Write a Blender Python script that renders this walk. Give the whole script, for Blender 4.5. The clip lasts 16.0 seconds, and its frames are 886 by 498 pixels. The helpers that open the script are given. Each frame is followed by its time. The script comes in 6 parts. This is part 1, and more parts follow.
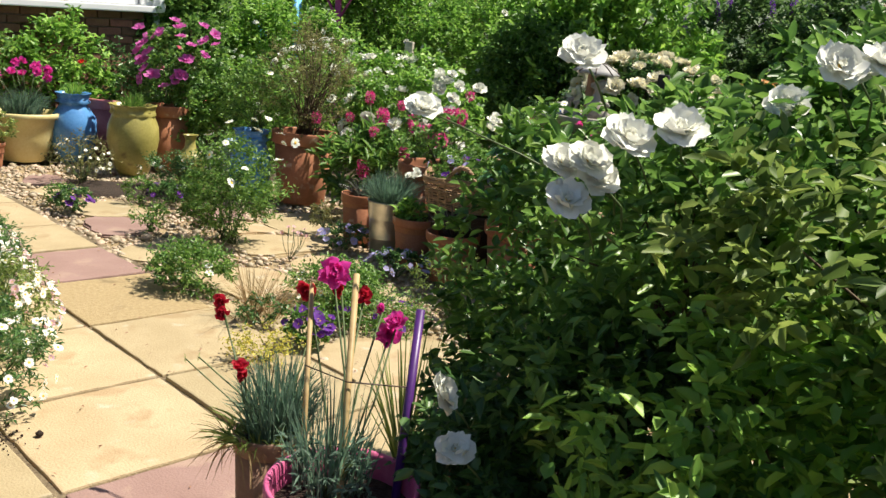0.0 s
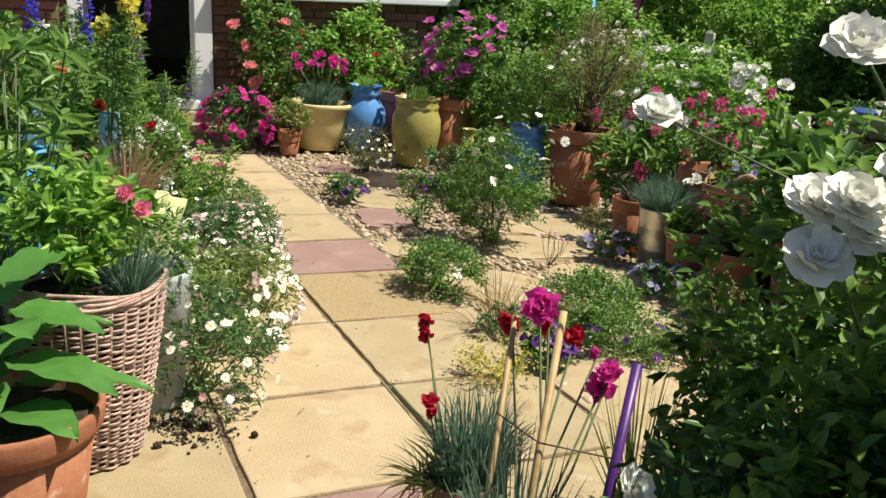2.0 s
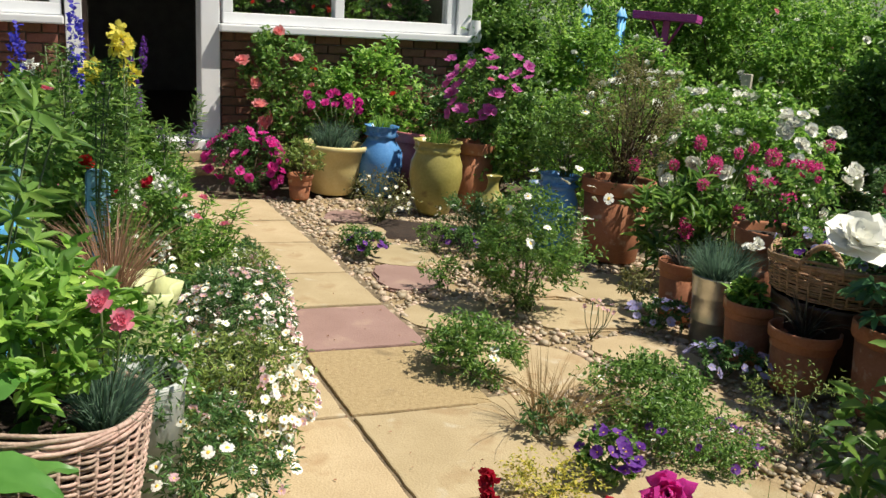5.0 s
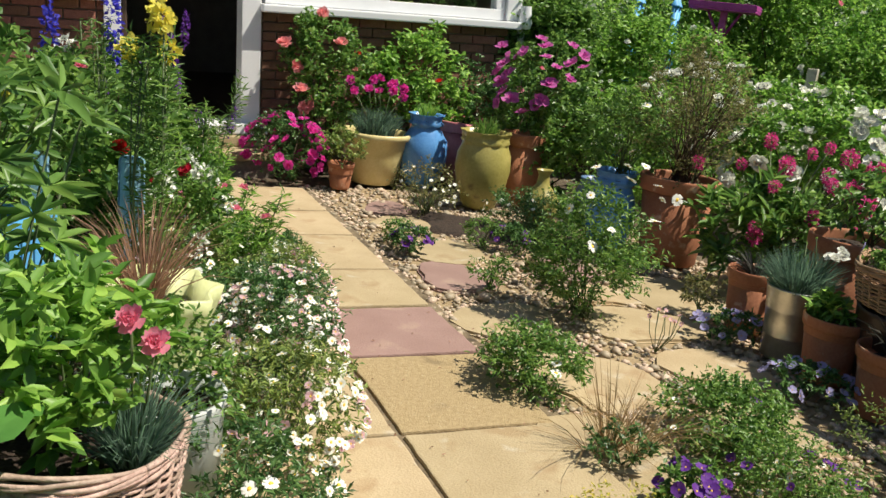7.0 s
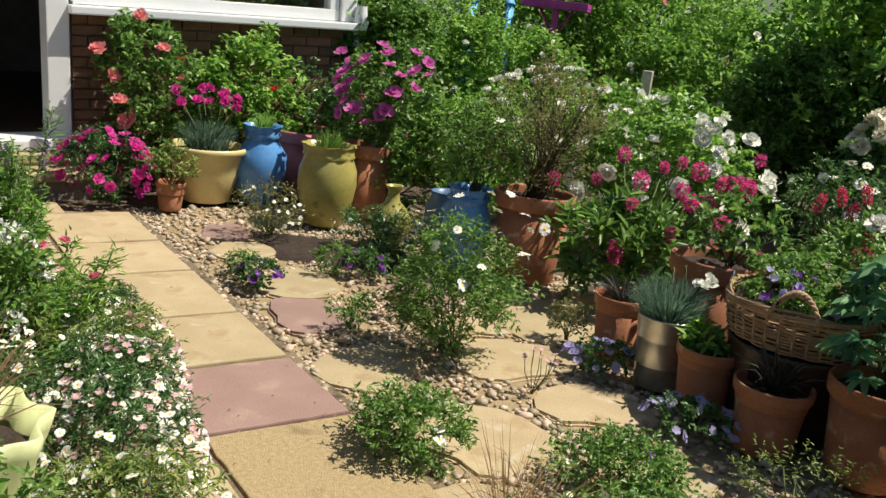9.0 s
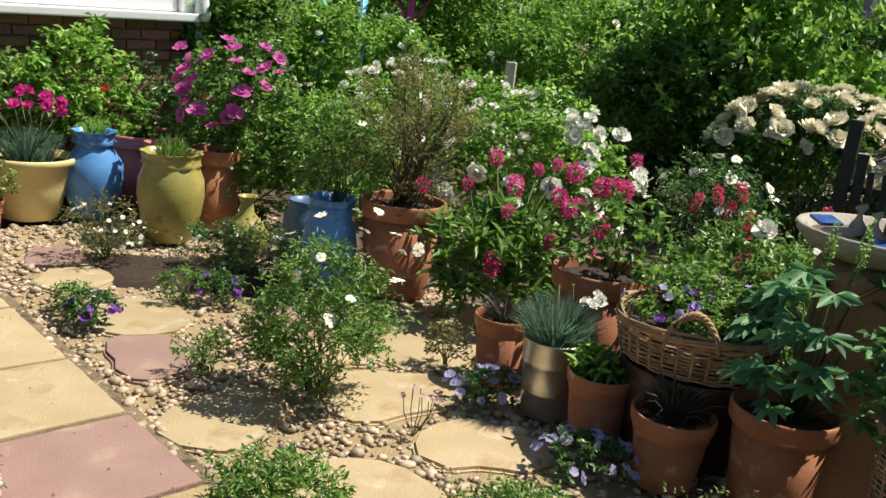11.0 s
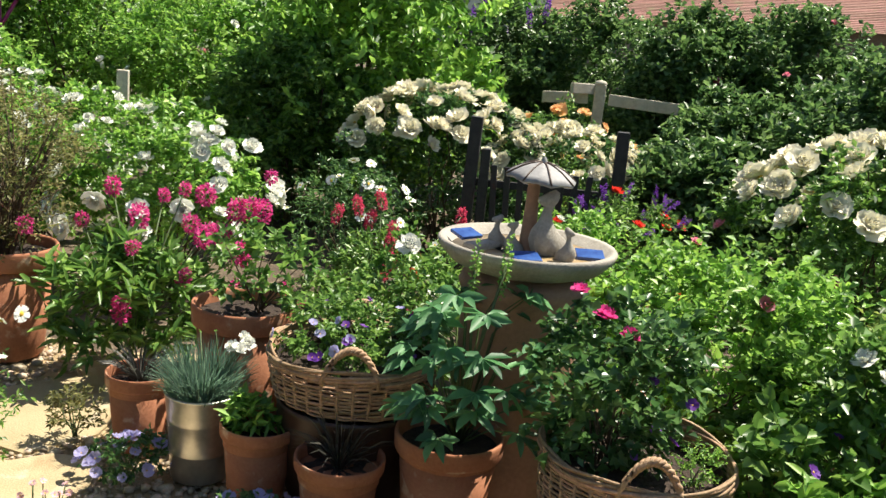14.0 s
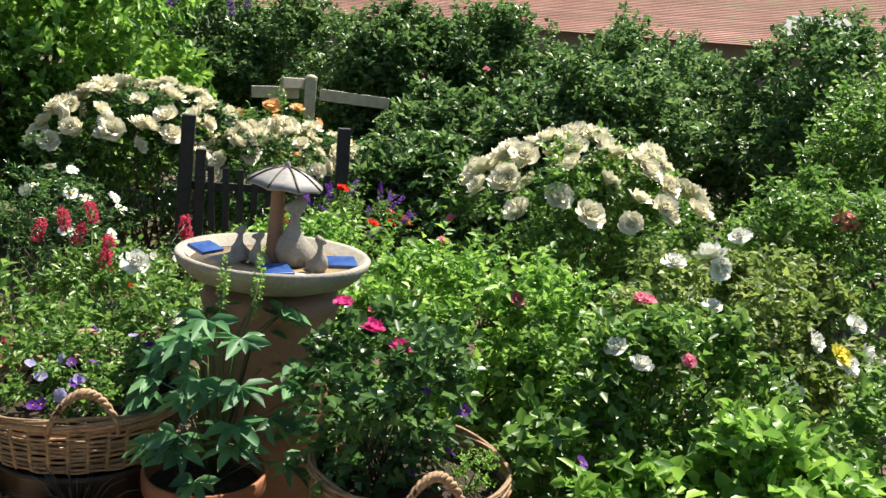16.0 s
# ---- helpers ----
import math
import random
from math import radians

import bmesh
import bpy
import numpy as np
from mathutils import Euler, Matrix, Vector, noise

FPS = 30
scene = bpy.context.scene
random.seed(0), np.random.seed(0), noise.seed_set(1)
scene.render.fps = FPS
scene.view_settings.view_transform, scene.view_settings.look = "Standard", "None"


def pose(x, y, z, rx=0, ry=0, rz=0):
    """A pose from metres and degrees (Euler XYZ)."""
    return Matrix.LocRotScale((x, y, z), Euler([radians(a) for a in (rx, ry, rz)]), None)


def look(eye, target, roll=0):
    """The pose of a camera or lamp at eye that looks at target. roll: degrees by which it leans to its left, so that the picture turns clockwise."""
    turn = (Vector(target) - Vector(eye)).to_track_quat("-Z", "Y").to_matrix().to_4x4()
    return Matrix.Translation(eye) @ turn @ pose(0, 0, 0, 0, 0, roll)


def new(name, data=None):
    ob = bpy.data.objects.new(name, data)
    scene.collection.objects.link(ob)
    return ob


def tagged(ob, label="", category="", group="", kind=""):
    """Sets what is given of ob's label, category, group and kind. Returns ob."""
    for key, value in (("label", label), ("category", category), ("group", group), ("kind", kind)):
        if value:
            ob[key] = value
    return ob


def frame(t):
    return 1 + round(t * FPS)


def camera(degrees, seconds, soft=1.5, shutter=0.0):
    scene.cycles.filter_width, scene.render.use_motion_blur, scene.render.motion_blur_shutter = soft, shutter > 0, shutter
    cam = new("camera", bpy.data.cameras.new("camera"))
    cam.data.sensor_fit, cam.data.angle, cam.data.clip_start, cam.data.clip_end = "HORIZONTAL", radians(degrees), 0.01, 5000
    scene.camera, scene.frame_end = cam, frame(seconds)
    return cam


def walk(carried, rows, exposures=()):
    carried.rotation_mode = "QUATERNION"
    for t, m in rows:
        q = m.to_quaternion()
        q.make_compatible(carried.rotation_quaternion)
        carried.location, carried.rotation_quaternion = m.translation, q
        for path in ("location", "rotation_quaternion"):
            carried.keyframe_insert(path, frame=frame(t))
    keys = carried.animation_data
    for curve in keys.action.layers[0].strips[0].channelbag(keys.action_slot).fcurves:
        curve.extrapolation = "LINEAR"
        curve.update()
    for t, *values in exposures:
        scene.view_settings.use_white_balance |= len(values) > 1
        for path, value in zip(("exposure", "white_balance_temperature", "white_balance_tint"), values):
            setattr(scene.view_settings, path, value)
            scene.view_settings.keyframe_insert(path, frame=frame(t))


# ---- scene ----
cam = camera(52.6, 16.0)
PATH = [
    (0, (0.489, 0.508, 1.28), (0.148, 2.424, 0.82), 5.4),
    (0.5, (0.48, 0.591, 1.281), (0.061, 2.489, 0.81), 4.3),
    (1, (0.462, 0.698, 1.27), (-0.115, 2.546, 0.767), 3.8),
    (1.5, (0.496, 0.807, 1.273), (-0.284, 2.575, 0.758), 3.9),
    (2, (0.537, 0.9, 1.281), (-0.408, 2.581, 0.751), 4.6),
    (2.5, (0.555, 0.95, 1.297), (-0.513, 2.556, 0.767), 5.0),
    (3, (0.511, 0.995, 1.303), (-0.584, 2.589, 0.794), 5.2),
    (3.5, (0.41, 1.077, 1.301), (-0.617, 2.722, 0.812), 5.0),
    (4, (0.286, 1.166, 1.32), (-0.67, 2.856, 0.838), 5.2),
    (4.5, (0.201, 1.239, 1.332), (-0.715, 2.954, 0.863), 5.3),
    (5, (0.159, 1.296, 1.323), (-0.807, 2.983, 0.853), 5.2),
    (5.2, (0.145, 1.319, 1.326), (-0.862, 2.981, 0.855), 5.3),
    (7.3, (-0.157, 1.543, 1.289), (-1.164, 3.195, 0.784), 6.7),
    (7.5, (-0.21, 1.582, 1.296), (-1.167, 3.266, 0.799), 6.3),
    (8, (-0.332, 1.66, 1.344), (-1.118, 3.433, 0.856), 5.8),
    (8.2, (-0.373, 1.674, 1.375), (-1.094, 3.473, 0.882), 6.1),
    (10.3, (-0.426, 1.981, 1.46), (-1.055, 3.811, 0.955), 7.1),
    (10.5, (-0.462, 2.035, 1.459), (-1.044, 3.882, 0.958), 6.8),
    (11, (-0.568, 2.15, 1.489), (-0.943, 4.05, 0.989), 6.5),
    (11.5, (-0.64, 2.262, 1.5), (-0.771, 4.195, 1.004), 6.8),
    (12, (-0.681, 2.306, 1.533), (-0.674, 4.251, 1.069), 6.3),
    (12.5, (-0.665, 2.332, 1.564), (-0.593, 4.281, 1.118), 5.4),
    (13, (-0.63, 2.369, 1.58), (-0.442, 4.312, 1.146), 4.8),
    (13.5, (-0.591, 2.419, 1.584), (-0.295, 4.349, 1.148), 4.4),
    (14, (-0.562, 2.477, 1.569), (-0.168, 4.388, 1.132), 5.5),
    (14.5, (-0.561, 2.529, 1.572), (-0.011, 4.411, 1.176), 5.8),
    (15, (-0.597, 2.576, 1.574), (0.169, 4.382, 1.184), 5.4),
    (15.5, (-0.625, 2.647, 1.571), (0.287, 4.381, 1.169), 5.4),
    (16, (-0.64, 2.694, 1.571), (0.361, 4.381, 1.181), 5.8),
]
EXPOSURES = [(0, 0.7), (2.5, 0.42), (5, 0.36), (8, 0.34), (10.5, 0.42), (12, 0.84), (14.5, 1.04), (16, 1.06)]
walk(cam, [(t, look(eye, target, roll)) for t, eye, target, roll in PATH], EXPOSURES)

# ---- light ----
SUN_AZ, SUN_EL = math.radians(22), math.radians(60)  # from +x turning towards +y
world = bpy.data.worlds.new("sky")
scene.world = world
world.use_nodes = True
wn = world.node_tree.nodes
sky = wn.new("ShaderNodeTexSky")
sky.sky_type, sky.sun_disc = "NISHITA", False
sky.sun_elevation, sky.sun_rotation = SUN_EL, math.pi / 2 - SUN_AZ
world.node_tree.links.new(sky.outputs[0], wn["Background"].inputs[0])
wn["Background"].inputs[1].default_value = 0.062
sun = new("sun", bpy.data.lights.new("sun", "SUN"))
sun.data.energy, sun.data.angle, sun.data.color = 4.9, radians(0.53), (1.0, 0.93, 0.80)
sun_from = Vector((math.cos(SUN_EL) * math.cos(SUN_AZ), math.cos(SUN_EL) * math.sin(SUN_AZ), math.sin(SUN_EL)))
sun.matrix_world = look(sun_from * 20, (0, 0, 0))


# ---- materials ----
def shade(name, dark, light, rough=0.8, scale=8.0, bump=0.2, fine=60.0, metal=0.0, through_light=0.0, island=0.0, each=0.0,
          spots=None, spec=0.5):
    """A surface that wanders from dark to light at two scales, with fine relief; island and each vary single pieces."""
    m = bpy.data.materials.new(name)
    m.use_nodes = True
    nt = m.node_tree
    n, l = nt.nodes, nt.links
    b = n["Principled BSDF"]
    co = n.new("ShaderNodeTexCoord")
    big = n.new("ShaderNodeTexNoise")
    big.inputs["Scale"].default_value, big.inputs["Detail"].default_value = scale, 4
    small = n.new("ShaderNodeTexNoise")
    small.inputs["Scale"].default_value, small.inputs["Detail"].default_value = fine, 6
    for t in (big, small):
        l.new(co.outputs["Object"], t.inputs["Vector"])
    mix = n.new("ShaderNodeMath")
    mix.operation = "MULTIPLY_ADD"
    l.new(big.outputs["Fac"], mix.inputs[0])
    mix.inputs[1].default_value = 0.6
    half = n.new("ShaderNodeMath")
    half.operation = "MULTIPLY"
    l.new(small.outputs["Fac"], half.inputs[0])
    half.inputs[1].default_value = 0.4
    l.new(half.outputs[0], mix.inputs[2])
    ramp = n.new("ShaderNodeValToRGB")
    ramp.color_ramp.elements[0].position, ramp.color_ramp.elements[1].position = 0.33, 0.67
    ramp.color_ramp.elements[0].color, ramp.color_ramp.elements[1].color = (*dark, 1), (*light, 1)
    l.new(mix.outputs[0], ramp.inputs[0])
    col = ramp.outputs[0]
    for colour, size, start in (spots if spots and isinstance(spots[0][0], tuple) else [spots] if spots else []):
        sp = n.new("ShaderNodeTexNoise")
        sp.inputs["Scale"].default_value, sp.inputs["Detail"].default_value = size, 8
        l.new(co.outputs["Object"], sp.inputs["Vector"])
        sr = n.new("ShaderNodeValToRGB")
        sr.color_ramp.elements[0].position, sr.color_ramp.elements[1].position = start, start + 0.1
        l.new(sp.outputs["Fac"], sr.inputs[0])
        sm = n.new("ShaderNodeMix")
        sm.data_type = "RGBA"
        l.new(sr.outputs[0], sm.inputs[0])
        l.new(col, sm.inputs[6])
        sm.inputs[7].default_value = (*colour, 1)
        col = sm.outputs[2]
    if island or each:
        hs = n.new("ShaderNodeHueSaturation")
        rnd = n.new("ShaderNodeNewGeometry").outputs["Random Per Island"] if island else n.new("ShaderNodeObjectInfo").outputs["Random"]
        amount = island or each
        mr = n.new("ShaderNodeMapRange")
        mr.inputs[3].default_value, mr.inputs[4].default_value = 1 - amount, 1 + amount
        l.new(rnd, mr.inputs[0])
        l.new(mr.outputs[0], hs.inputs["Value"])
        hr = n.new("ShaderNodeMapRange")
        hr.inputs[3].default_value, hr.inputs[4].default_value = 0.5 + amount * 0.045, 0.5 - amount * 0.045
        l.new(rnd, hr.inputs[0])
        l.new(hr.outputs[0], hs.inputs["Hue"])
        l.new(col, hs.inputs["Color"])
        col = hs.outputs[0]
    l.new(col, b.inputs["Base Color"])
    b.inputs["Roughness"].default_value, b.inputs["Metallic"].default_value = rough, metal
    b.inputs["Specular IOR Level"].default_value = spec
    if bump:
        bp = n.new("ShaderNodeBump")
        bp.inputs["Strength"].default_value, bp.inputs["Distance"].default_value = bump, 0.01
        l.new(small.outputs["Fac"], bp.inputs["Height"])
        l.new(bp.outputs[0], b.inputs["Normal"])
    if through_light:
        tr = n.new("ShaderNodeBsdfTranslucent")
        l.new(col, tr.inputs["Color"])
        ms = n.new("ShaderNodeMixShader")
        ms.inputs[0].default_value = through_light
        l.new(b.outputs[0], ms.inputs[1])
        l.new(tr.outputs[0], ms.inputs[2])
        l.new(ms.outputs[0], n["Material Output"].inputs[0])
    return m


def leafy(name, dark, light, gloss=0.38, vary=0.5, lit=0.45):
    return shade(name, dark, light, rough=gloss, scale=3, bump=0.0, fine=25, through_light=lit, island=vary, spec=0.5)


def petal(name, dark, light, lit=0.5, vary=0.12):
    return shade(name, dark, light, rough=0.6, scale=20, bump=0.05, fine=120, through_light=lit, island=vary)


LEAF = leafy("leaf_green", (0.103, 0.219, 0.034), (0.204, 0.365, 0.087))
LEAF_DARK = leafy("leaf_dark_glossy", (0.056, 0.141, 0.039), (0.133, 0.261, 0.078), gloss=0.3)
LEAF_LIGHT = leafy("leaf_light", (0.174, 0.365, 0.047), (0.307, 0.522, 0.111), gloss=0.45)
LEAF_YELLOW = leafy("leaf_olive", (0.153, 0.250, 0.047), (0.297, 0.375, 0.111), gloss=0.5)
YELLOW_LEAF = leafy("leaf_yellow", (0.42, 0.40, 0.05), (0.62, 0.58, 0.12), gloss=0.5)
LEAF_BLUE = leafy("leaf_blue_grey", (0.107, 0.197, 0.131), (0.205, 0.312, 0.221), gloss=0.6)
LEAF_BIG = leafy("leaf_broad", (0.069, 0.209, 0.036), (0.130, 0.313, 0.071), gloss=0.4, vary=0.2, lit=0.3)
LEAF_BROWN = leafy("shrub_brown_green", (0.138, 0.157, 0.046), (0.255, 0.246, 0.092), gloss=0.6)
HEDGE = leafy("hedge_leaf", (0.077, 0.165, 0.041), (0.177, 0.300, 0.097), gloss=0.4)
LEAF_LOBED = leafy("leaf_lobed", (0.083, 0.229, 0.086), (0.155, 0.355, 0.158), gloss=0.5)
GRASS_DRY = leafy("dry_grass", (0.30, 0.20, 0.09), (0.45, 0.33, 0.16), gloss=0.6, vary=0.3)
GRASS_RED = leafy("bronze_grass", (0.30, 0.16, 0.10), (0.46, 0.28, 0.18), gloss=0.6, vary=0.3)
GRASS_BLACK = leafy("black_grass", (0.02, 0.02, 0.018), (0.10, 0.10, 0.08), gloss=0.35, vary=0.5, lit=0.1)
STEM = shade("stem_green", (0.06, 0.10, 0.03), (0.12, 0.16, 0.06), rough=0.6, bump=0)
TWIG = shade("twig_brown", (0.06, 0.04, 0.025), (0.13, 0.09, 0.05), rough=0.9, bump=0.1)
WHITE_PETAL = petal("petal_white", (0.84, 0.84, 0.74), (0.90, 0.90, 0.84), lit=0.16)
CREAM_PETAL = petal("petal_cream", (0.86, 0.79, 0.56), (0.90, 0.88, 0.74), lit=0.16)
YELLOW_EYE = shade("flower_eye_yellow", (0.75, 0.45, 0.03), (0.85, 0.6, 0.08), rough=0.7, fine=200)
MAGENTA = petal("petal_magenta", (0.713, 0.034, 0.345), (0.860, 0.103, 0.517))
PINK = petal("petal_pink", (0.828, 0.184, 0.322), (0.860, 0.414, 0.483))
CORAL = petal("petal_coral", (0.860, 0.235, 0.250), (0.880, 0.480, 0.460))
CRIMSON = petal("petal_crimson", (0.45, 0.01, 0.03), (0.62, 0.03, 0.06))
RED = petal("petal_red", (0.66, 0.03, 0.02), (0.78, 0.07, 0.04))
VALERIAN = petal("petal_valerian", (0.60, 0.04, 0.22), (0.78, 0.10, 0.36))
VALERIAN_RED = petal("petal_rose_red", (0.58, 0.035, 0.11), (0.76, 0.11, 0.20))
PURPLE = petal("petal_purple", (0.14, 0.03, 0.32), (0.26, 0.08, 0.50))
LILAC = petal("petal_lilac", (0.38, 0.34, 0.68), (0.62, 0.60, 0.86))
MALLOW = petal("petal_mallow", (0.62, 0.09, 0.42), (0.80, 0.24, 0.60))
BLUE_PETAL = petal("petal_blue", (0.06, 0.06, 0.55), (0.14, 0.12, 0.72))
YELLOW_PETAL = petal("petal_yellow", (0.78, 0.68, 0.06), (0.86, 0.80, 0.20))
ORANGE_PETAL = petal("petal_orange", (0.84, 0.44, 0.16), (0.88, 0.64, 0.36))
BLUSH = petal("petal_blush", (0.74, 0.42, 0.50), (0.85, 0.66, 0.69))
TERRACOTTA = shade("terracotta", (0.288, 0.104, 0.048), (0.416, 0.176, 0.088), rough=0.85, scale=9, bump=0.15, fine=90, spots=((0.50, 0.33, 0.22), 14, 0.60))
TERRA_PINK = shade("terracotta_rose", (0.42, 0.12, 0.13), (0.55, 0.20, 0.20), rough=0.7, scale=9, bump=0.1)
PINK_GLAZE = shade("pink_paint", (0.50, 0.07, 0.20), (0.64, 0.15, 0.30), rough=0.5, scale=20, bump=0.1)
BROWN_CLAY = shade("brown_clay", (0.24, 0.14, 0.09), (0.36, 0.23, 0.16), rough=0.8, scale=10)
WET_SAND = shade("wet_sand", (0.30, 0.20, 0.09), (0.46, 0.33, 0.17), rough=0.35, scale=14, bump=0.2)
# near-black brown, the shade on the viola basket's lower half put into colour
BASKET_SHADE = shade("basket_shade_dark", (0.035, 0.018, 0.012), (0.07, 0.035, 0.022), rough=0.4, scale=8, bump=0.05)
CREAM_GLAZE = shade("cream_glaze", (0.62, 0.50, 0.20), (0.74, 0.64, 0.33), rough=0.35, scale=6, bump=0.04)
LIME_GLAZE = shade("pale_lime_glaze", (0.60, 0.64, 0.28), (0.72, 0.76, 0.42), rough=0.4, scale=6, bump=0.05)
BLUE_GLAZE = shade("blue_glaze", (0.07, 0.22, 0.52), (0.13, 0.34, 0.66), rough=0.25, scale=6, bump=0.04, spots=((0.20, 0.36, 0.56), 11, 0.62))
BLUE_DULL = shade("slate_blue_glaze", (0.06, 0.12, 0.24), (0.12, 0.20, 0.34), rough=0.4, scale=6, bump=0.05)
PALE_BLUE = shade("pale_blue_paint", (0.22, 0.44, 0.60), (0.34, 0.56, 0.70), rough=0.5, scale=10, bump=0.06)
SKY_BLUE = shade("sky_blue_paint", (0.08, 0.36, 0.74), (0.15, 0.46, 0.82), rough=0.5, scale=10, bump=0.06)
OLIVE_GLAZE = shade("olive_glaze", (0.28, 0.25, 0.06), (0.44, 0.38, 0.12), rough=0.35, scale=7, bump=0.08, spots=((0.20, 0.15, 0.05), 9, 0.60))
ZINC = shade("galvanised_steel", (0.45, 0.44, 0.40), (0.68, 0.66, 0.60), rough=0.34, scale=14, bump=0.03, metal=0.9, fine=40)
GREY_PLASTIC = shade("grey_plastic", (0.46, 0.49, 0.47), (0.55, 0.58, 0.56), rough=0.45, bump=0.02)
WICKER = shade("willow", (0.26, 0.15, 0.08), (0.46, 0.31, 0.18), rough=0.7, scale=30, bump=0.3, fine=120, island=0.3)
WICKER_PALE = shade("willow_weathered", (0.34, 0.22, 0.17), (0.56, 0.42, 0.34), rough=0.75, scale=30, bump=0.3, fine=120, island=0.3)
SOIL = shade("potting_soil", (0.015, 0.010, 0.007), (0.06, 0.038, 0.025), rough=0.95, scale=30, bump=0.9, fine=90)
EARTH = shade("bare_earth", (0.05, 0.035, 0.022), (0.13, 0.095, 0.06), rough=0.95, scale=4, bump=0.8, fine=60, spots=((0.24, 0.19, 0.12), 30, 0.58))
SAND = shade("gravel_bed", (0.256, 0.184, 0.096), (0.400, 0.304, 0.176), rough=0.95, scale=18, bump=0.7, fine=110)
SLAB = shade("buff_sandstone", (0.345, 0.262, 0.142), (0.485, 0.388, 0.236), rough=0.85, scale=3.2, bump=0.35, fine=130, each=0.12, spots=(((0.36, 0.26, 0.14), 5, 0.56), ((0.47, 0.40, 0.28), 9, 0.62), ((0.20, 0.15, 0.09), 38, 0.68)))
SLAB_ROUGH = shade("ochre_concrete", (0.304, 0.216, 0.104), (0.464, 0.352, 0.192), rough=0.9, scale=60, bump=0.6, fine=150, each=0.05, spots=(((0.26, 0.19, 0.10), 6, 0.6), ((0.50, 0.42, 0.28), 70, 0.64)))
SLAB_RED = shade("plum_sandstone", (0.245, 0.150, 0.124), (0.325, 0.212, 0.180), rough=0.85, scale=4, bump=0.3, fine=130, each=0.06, spots=(((0.36, 0.25, 0.19), 5, 0.58), ((0.20, 0.11, 0.09), 30, 0.66)))
PEBBLE = shade("pebbles", (0.33, 0.245, 0.155), (0.56, 0.46, 0.34), rough=0.6, scale=40, bump=0.1, fine=150, island=0.42)
JOINT = shade("sandy_joint", (0.10, 0.072, 0.042), (0.26, 0.20, 0.12), rough=0.95, scale=9, bump=0.8, fine=70, spots=((0.04, 0.03, 0.02), 14, 0.58))
BRICK = shade("brown_brick", (0.15, 0.065, 0.042), (0.27, 0.13, 0.085), rough=0.9, scale=14, bump=0.4, fine=90, each=0.35)
MORTAR = shade("mortar", (0.17, 0.14, 0.11), (0.27, 0.23, 0.19), rough=0.95, scale=20, bump=0.4)
UPVC = shade("white_upvc", (0.76, 0.77, 0.78), (0.82, 0.83, 0.83), rough=0.3, scale=5, bump=0.0)
# plaster with the dimness of the room put into its colour
PLASTER_DIM = shade("room_plaster_dim", (0.14, 0.12, 0.10), (0.20, 0.18, 0.15), rough=0.9)
DARK_WOOD = shade("dark_door_wood", (0.05, 0.03, 0.02), (0.10, 0.06, 0.04), rough=0.5, scale=12)
BLACK_WOOD = shade("black_stained_wood", (0.012, 0.011, 0.012), (0.035, 0.03, 0.03), rough=0.6, scale=20, bump=0.3)
SIGN_WOOD = shade("weathered_oak", (0.40, 0.36, 0.27), (0.58, 0.53, 0.42), rough=0.8, scale=14, bump=0.3)
CANE = shade("bamboo", (0.36, 0.24, 0.10), (0.52, 0.38, 0.18), rough=0.55, scale=20, bump=0.1)
MAGENTA_PAINT = shade("magenta_paint", (0.36, 0.03, 0.24), (0.50, 0.07, 0.36), rough=0.45, scale=10, bump=0.06)
PURPLE_PAINT = shade("purple_paint", (0.06, 0.015, 0.13), (0.10, 0.03, 0.20), rough=0.4, bump=0.05)
STONE = shade("cast_stone", (0.24, 0.215, 0.175), (0.42, 0.385, 0.32), rough=0.85, scale=9, bump=0.3, fine=100, spots=((0.25, 0.23, 0.18), 12, 0.6))
LEAD = shade("grey_stone_shade", (0.22, 0.215, 0.21), (0.38, 0.37, 0.355), rough=0.7, scale=8, bump=0.15)
CHIMNEY = shade("salt_glazed_clay", (0.24, 0.13, 0.08), (0.38, 0.22, 0.13), rough=0.7, scale=6, bump=0.15)
ROOF_TILE = shade("mossy_clay_tile", (0.27, 0.13, 0.095), (0.40, 0.22, 0.165), rough=0.9, scale=1.2, bump=0.3, fine=14, each=0.2, spots=((0.27, 0.25, 0.12), 2.2, 0.6))
RENDER_WALL = shade("pale_render", (0.50, 0.47, 0.42), (0.62, 0.59, 0.54), rough=0.9, scale=2)
HILL = shade("far_hill_green", (0.06, 0.09, 0.05), (0.13, 0.17, 0.09), rough=1.0, scale=0.05, fine=0.6, bump=0)
SLATE = shade("slate_roof", (0.13, 0.13, 0.15), (0.24, 0.23, 0.25), rough=0.7, scale=1)
PANEL = shade("solar_panel", (0.02, 0.05, 0.20), (0.05, 0.12, 0.34), rough=0.12, scale=30, bump=0.0, fine=8)


def glass_material(name, rough=0.02, colour=(0.9, 0.95, 0.95)):
    m = bpy.data.materials.new(name)
    m.use_nodes = True
    b = m.node_tree.nodes["Principled BSDF"]
    b.inputs["Base Color"].default_value = (*colour, 1)
    b.inputs["Roughness"].default_value, b.inputs["Transmission Weight"].default_value, b.inputs["IOR"].default_value = rough, 1.0, 1.33
    return m


GLASS = glass_material("window_glass")
WATER = glass_material("shallow_water", 0.03, (0.85, 0.9, 0.85))


# ---- mesh helpers ----
def thing(name, x, y, z=0.0, label="", category="", group="", kind="", turn=0.0):
    ob = new(name)
    ob.empty_display_size = 0.1
    ob.matrix_basis = pose(x, y, z, 0, 0, turn)
    return tagged(ob, label, category, group, kind)


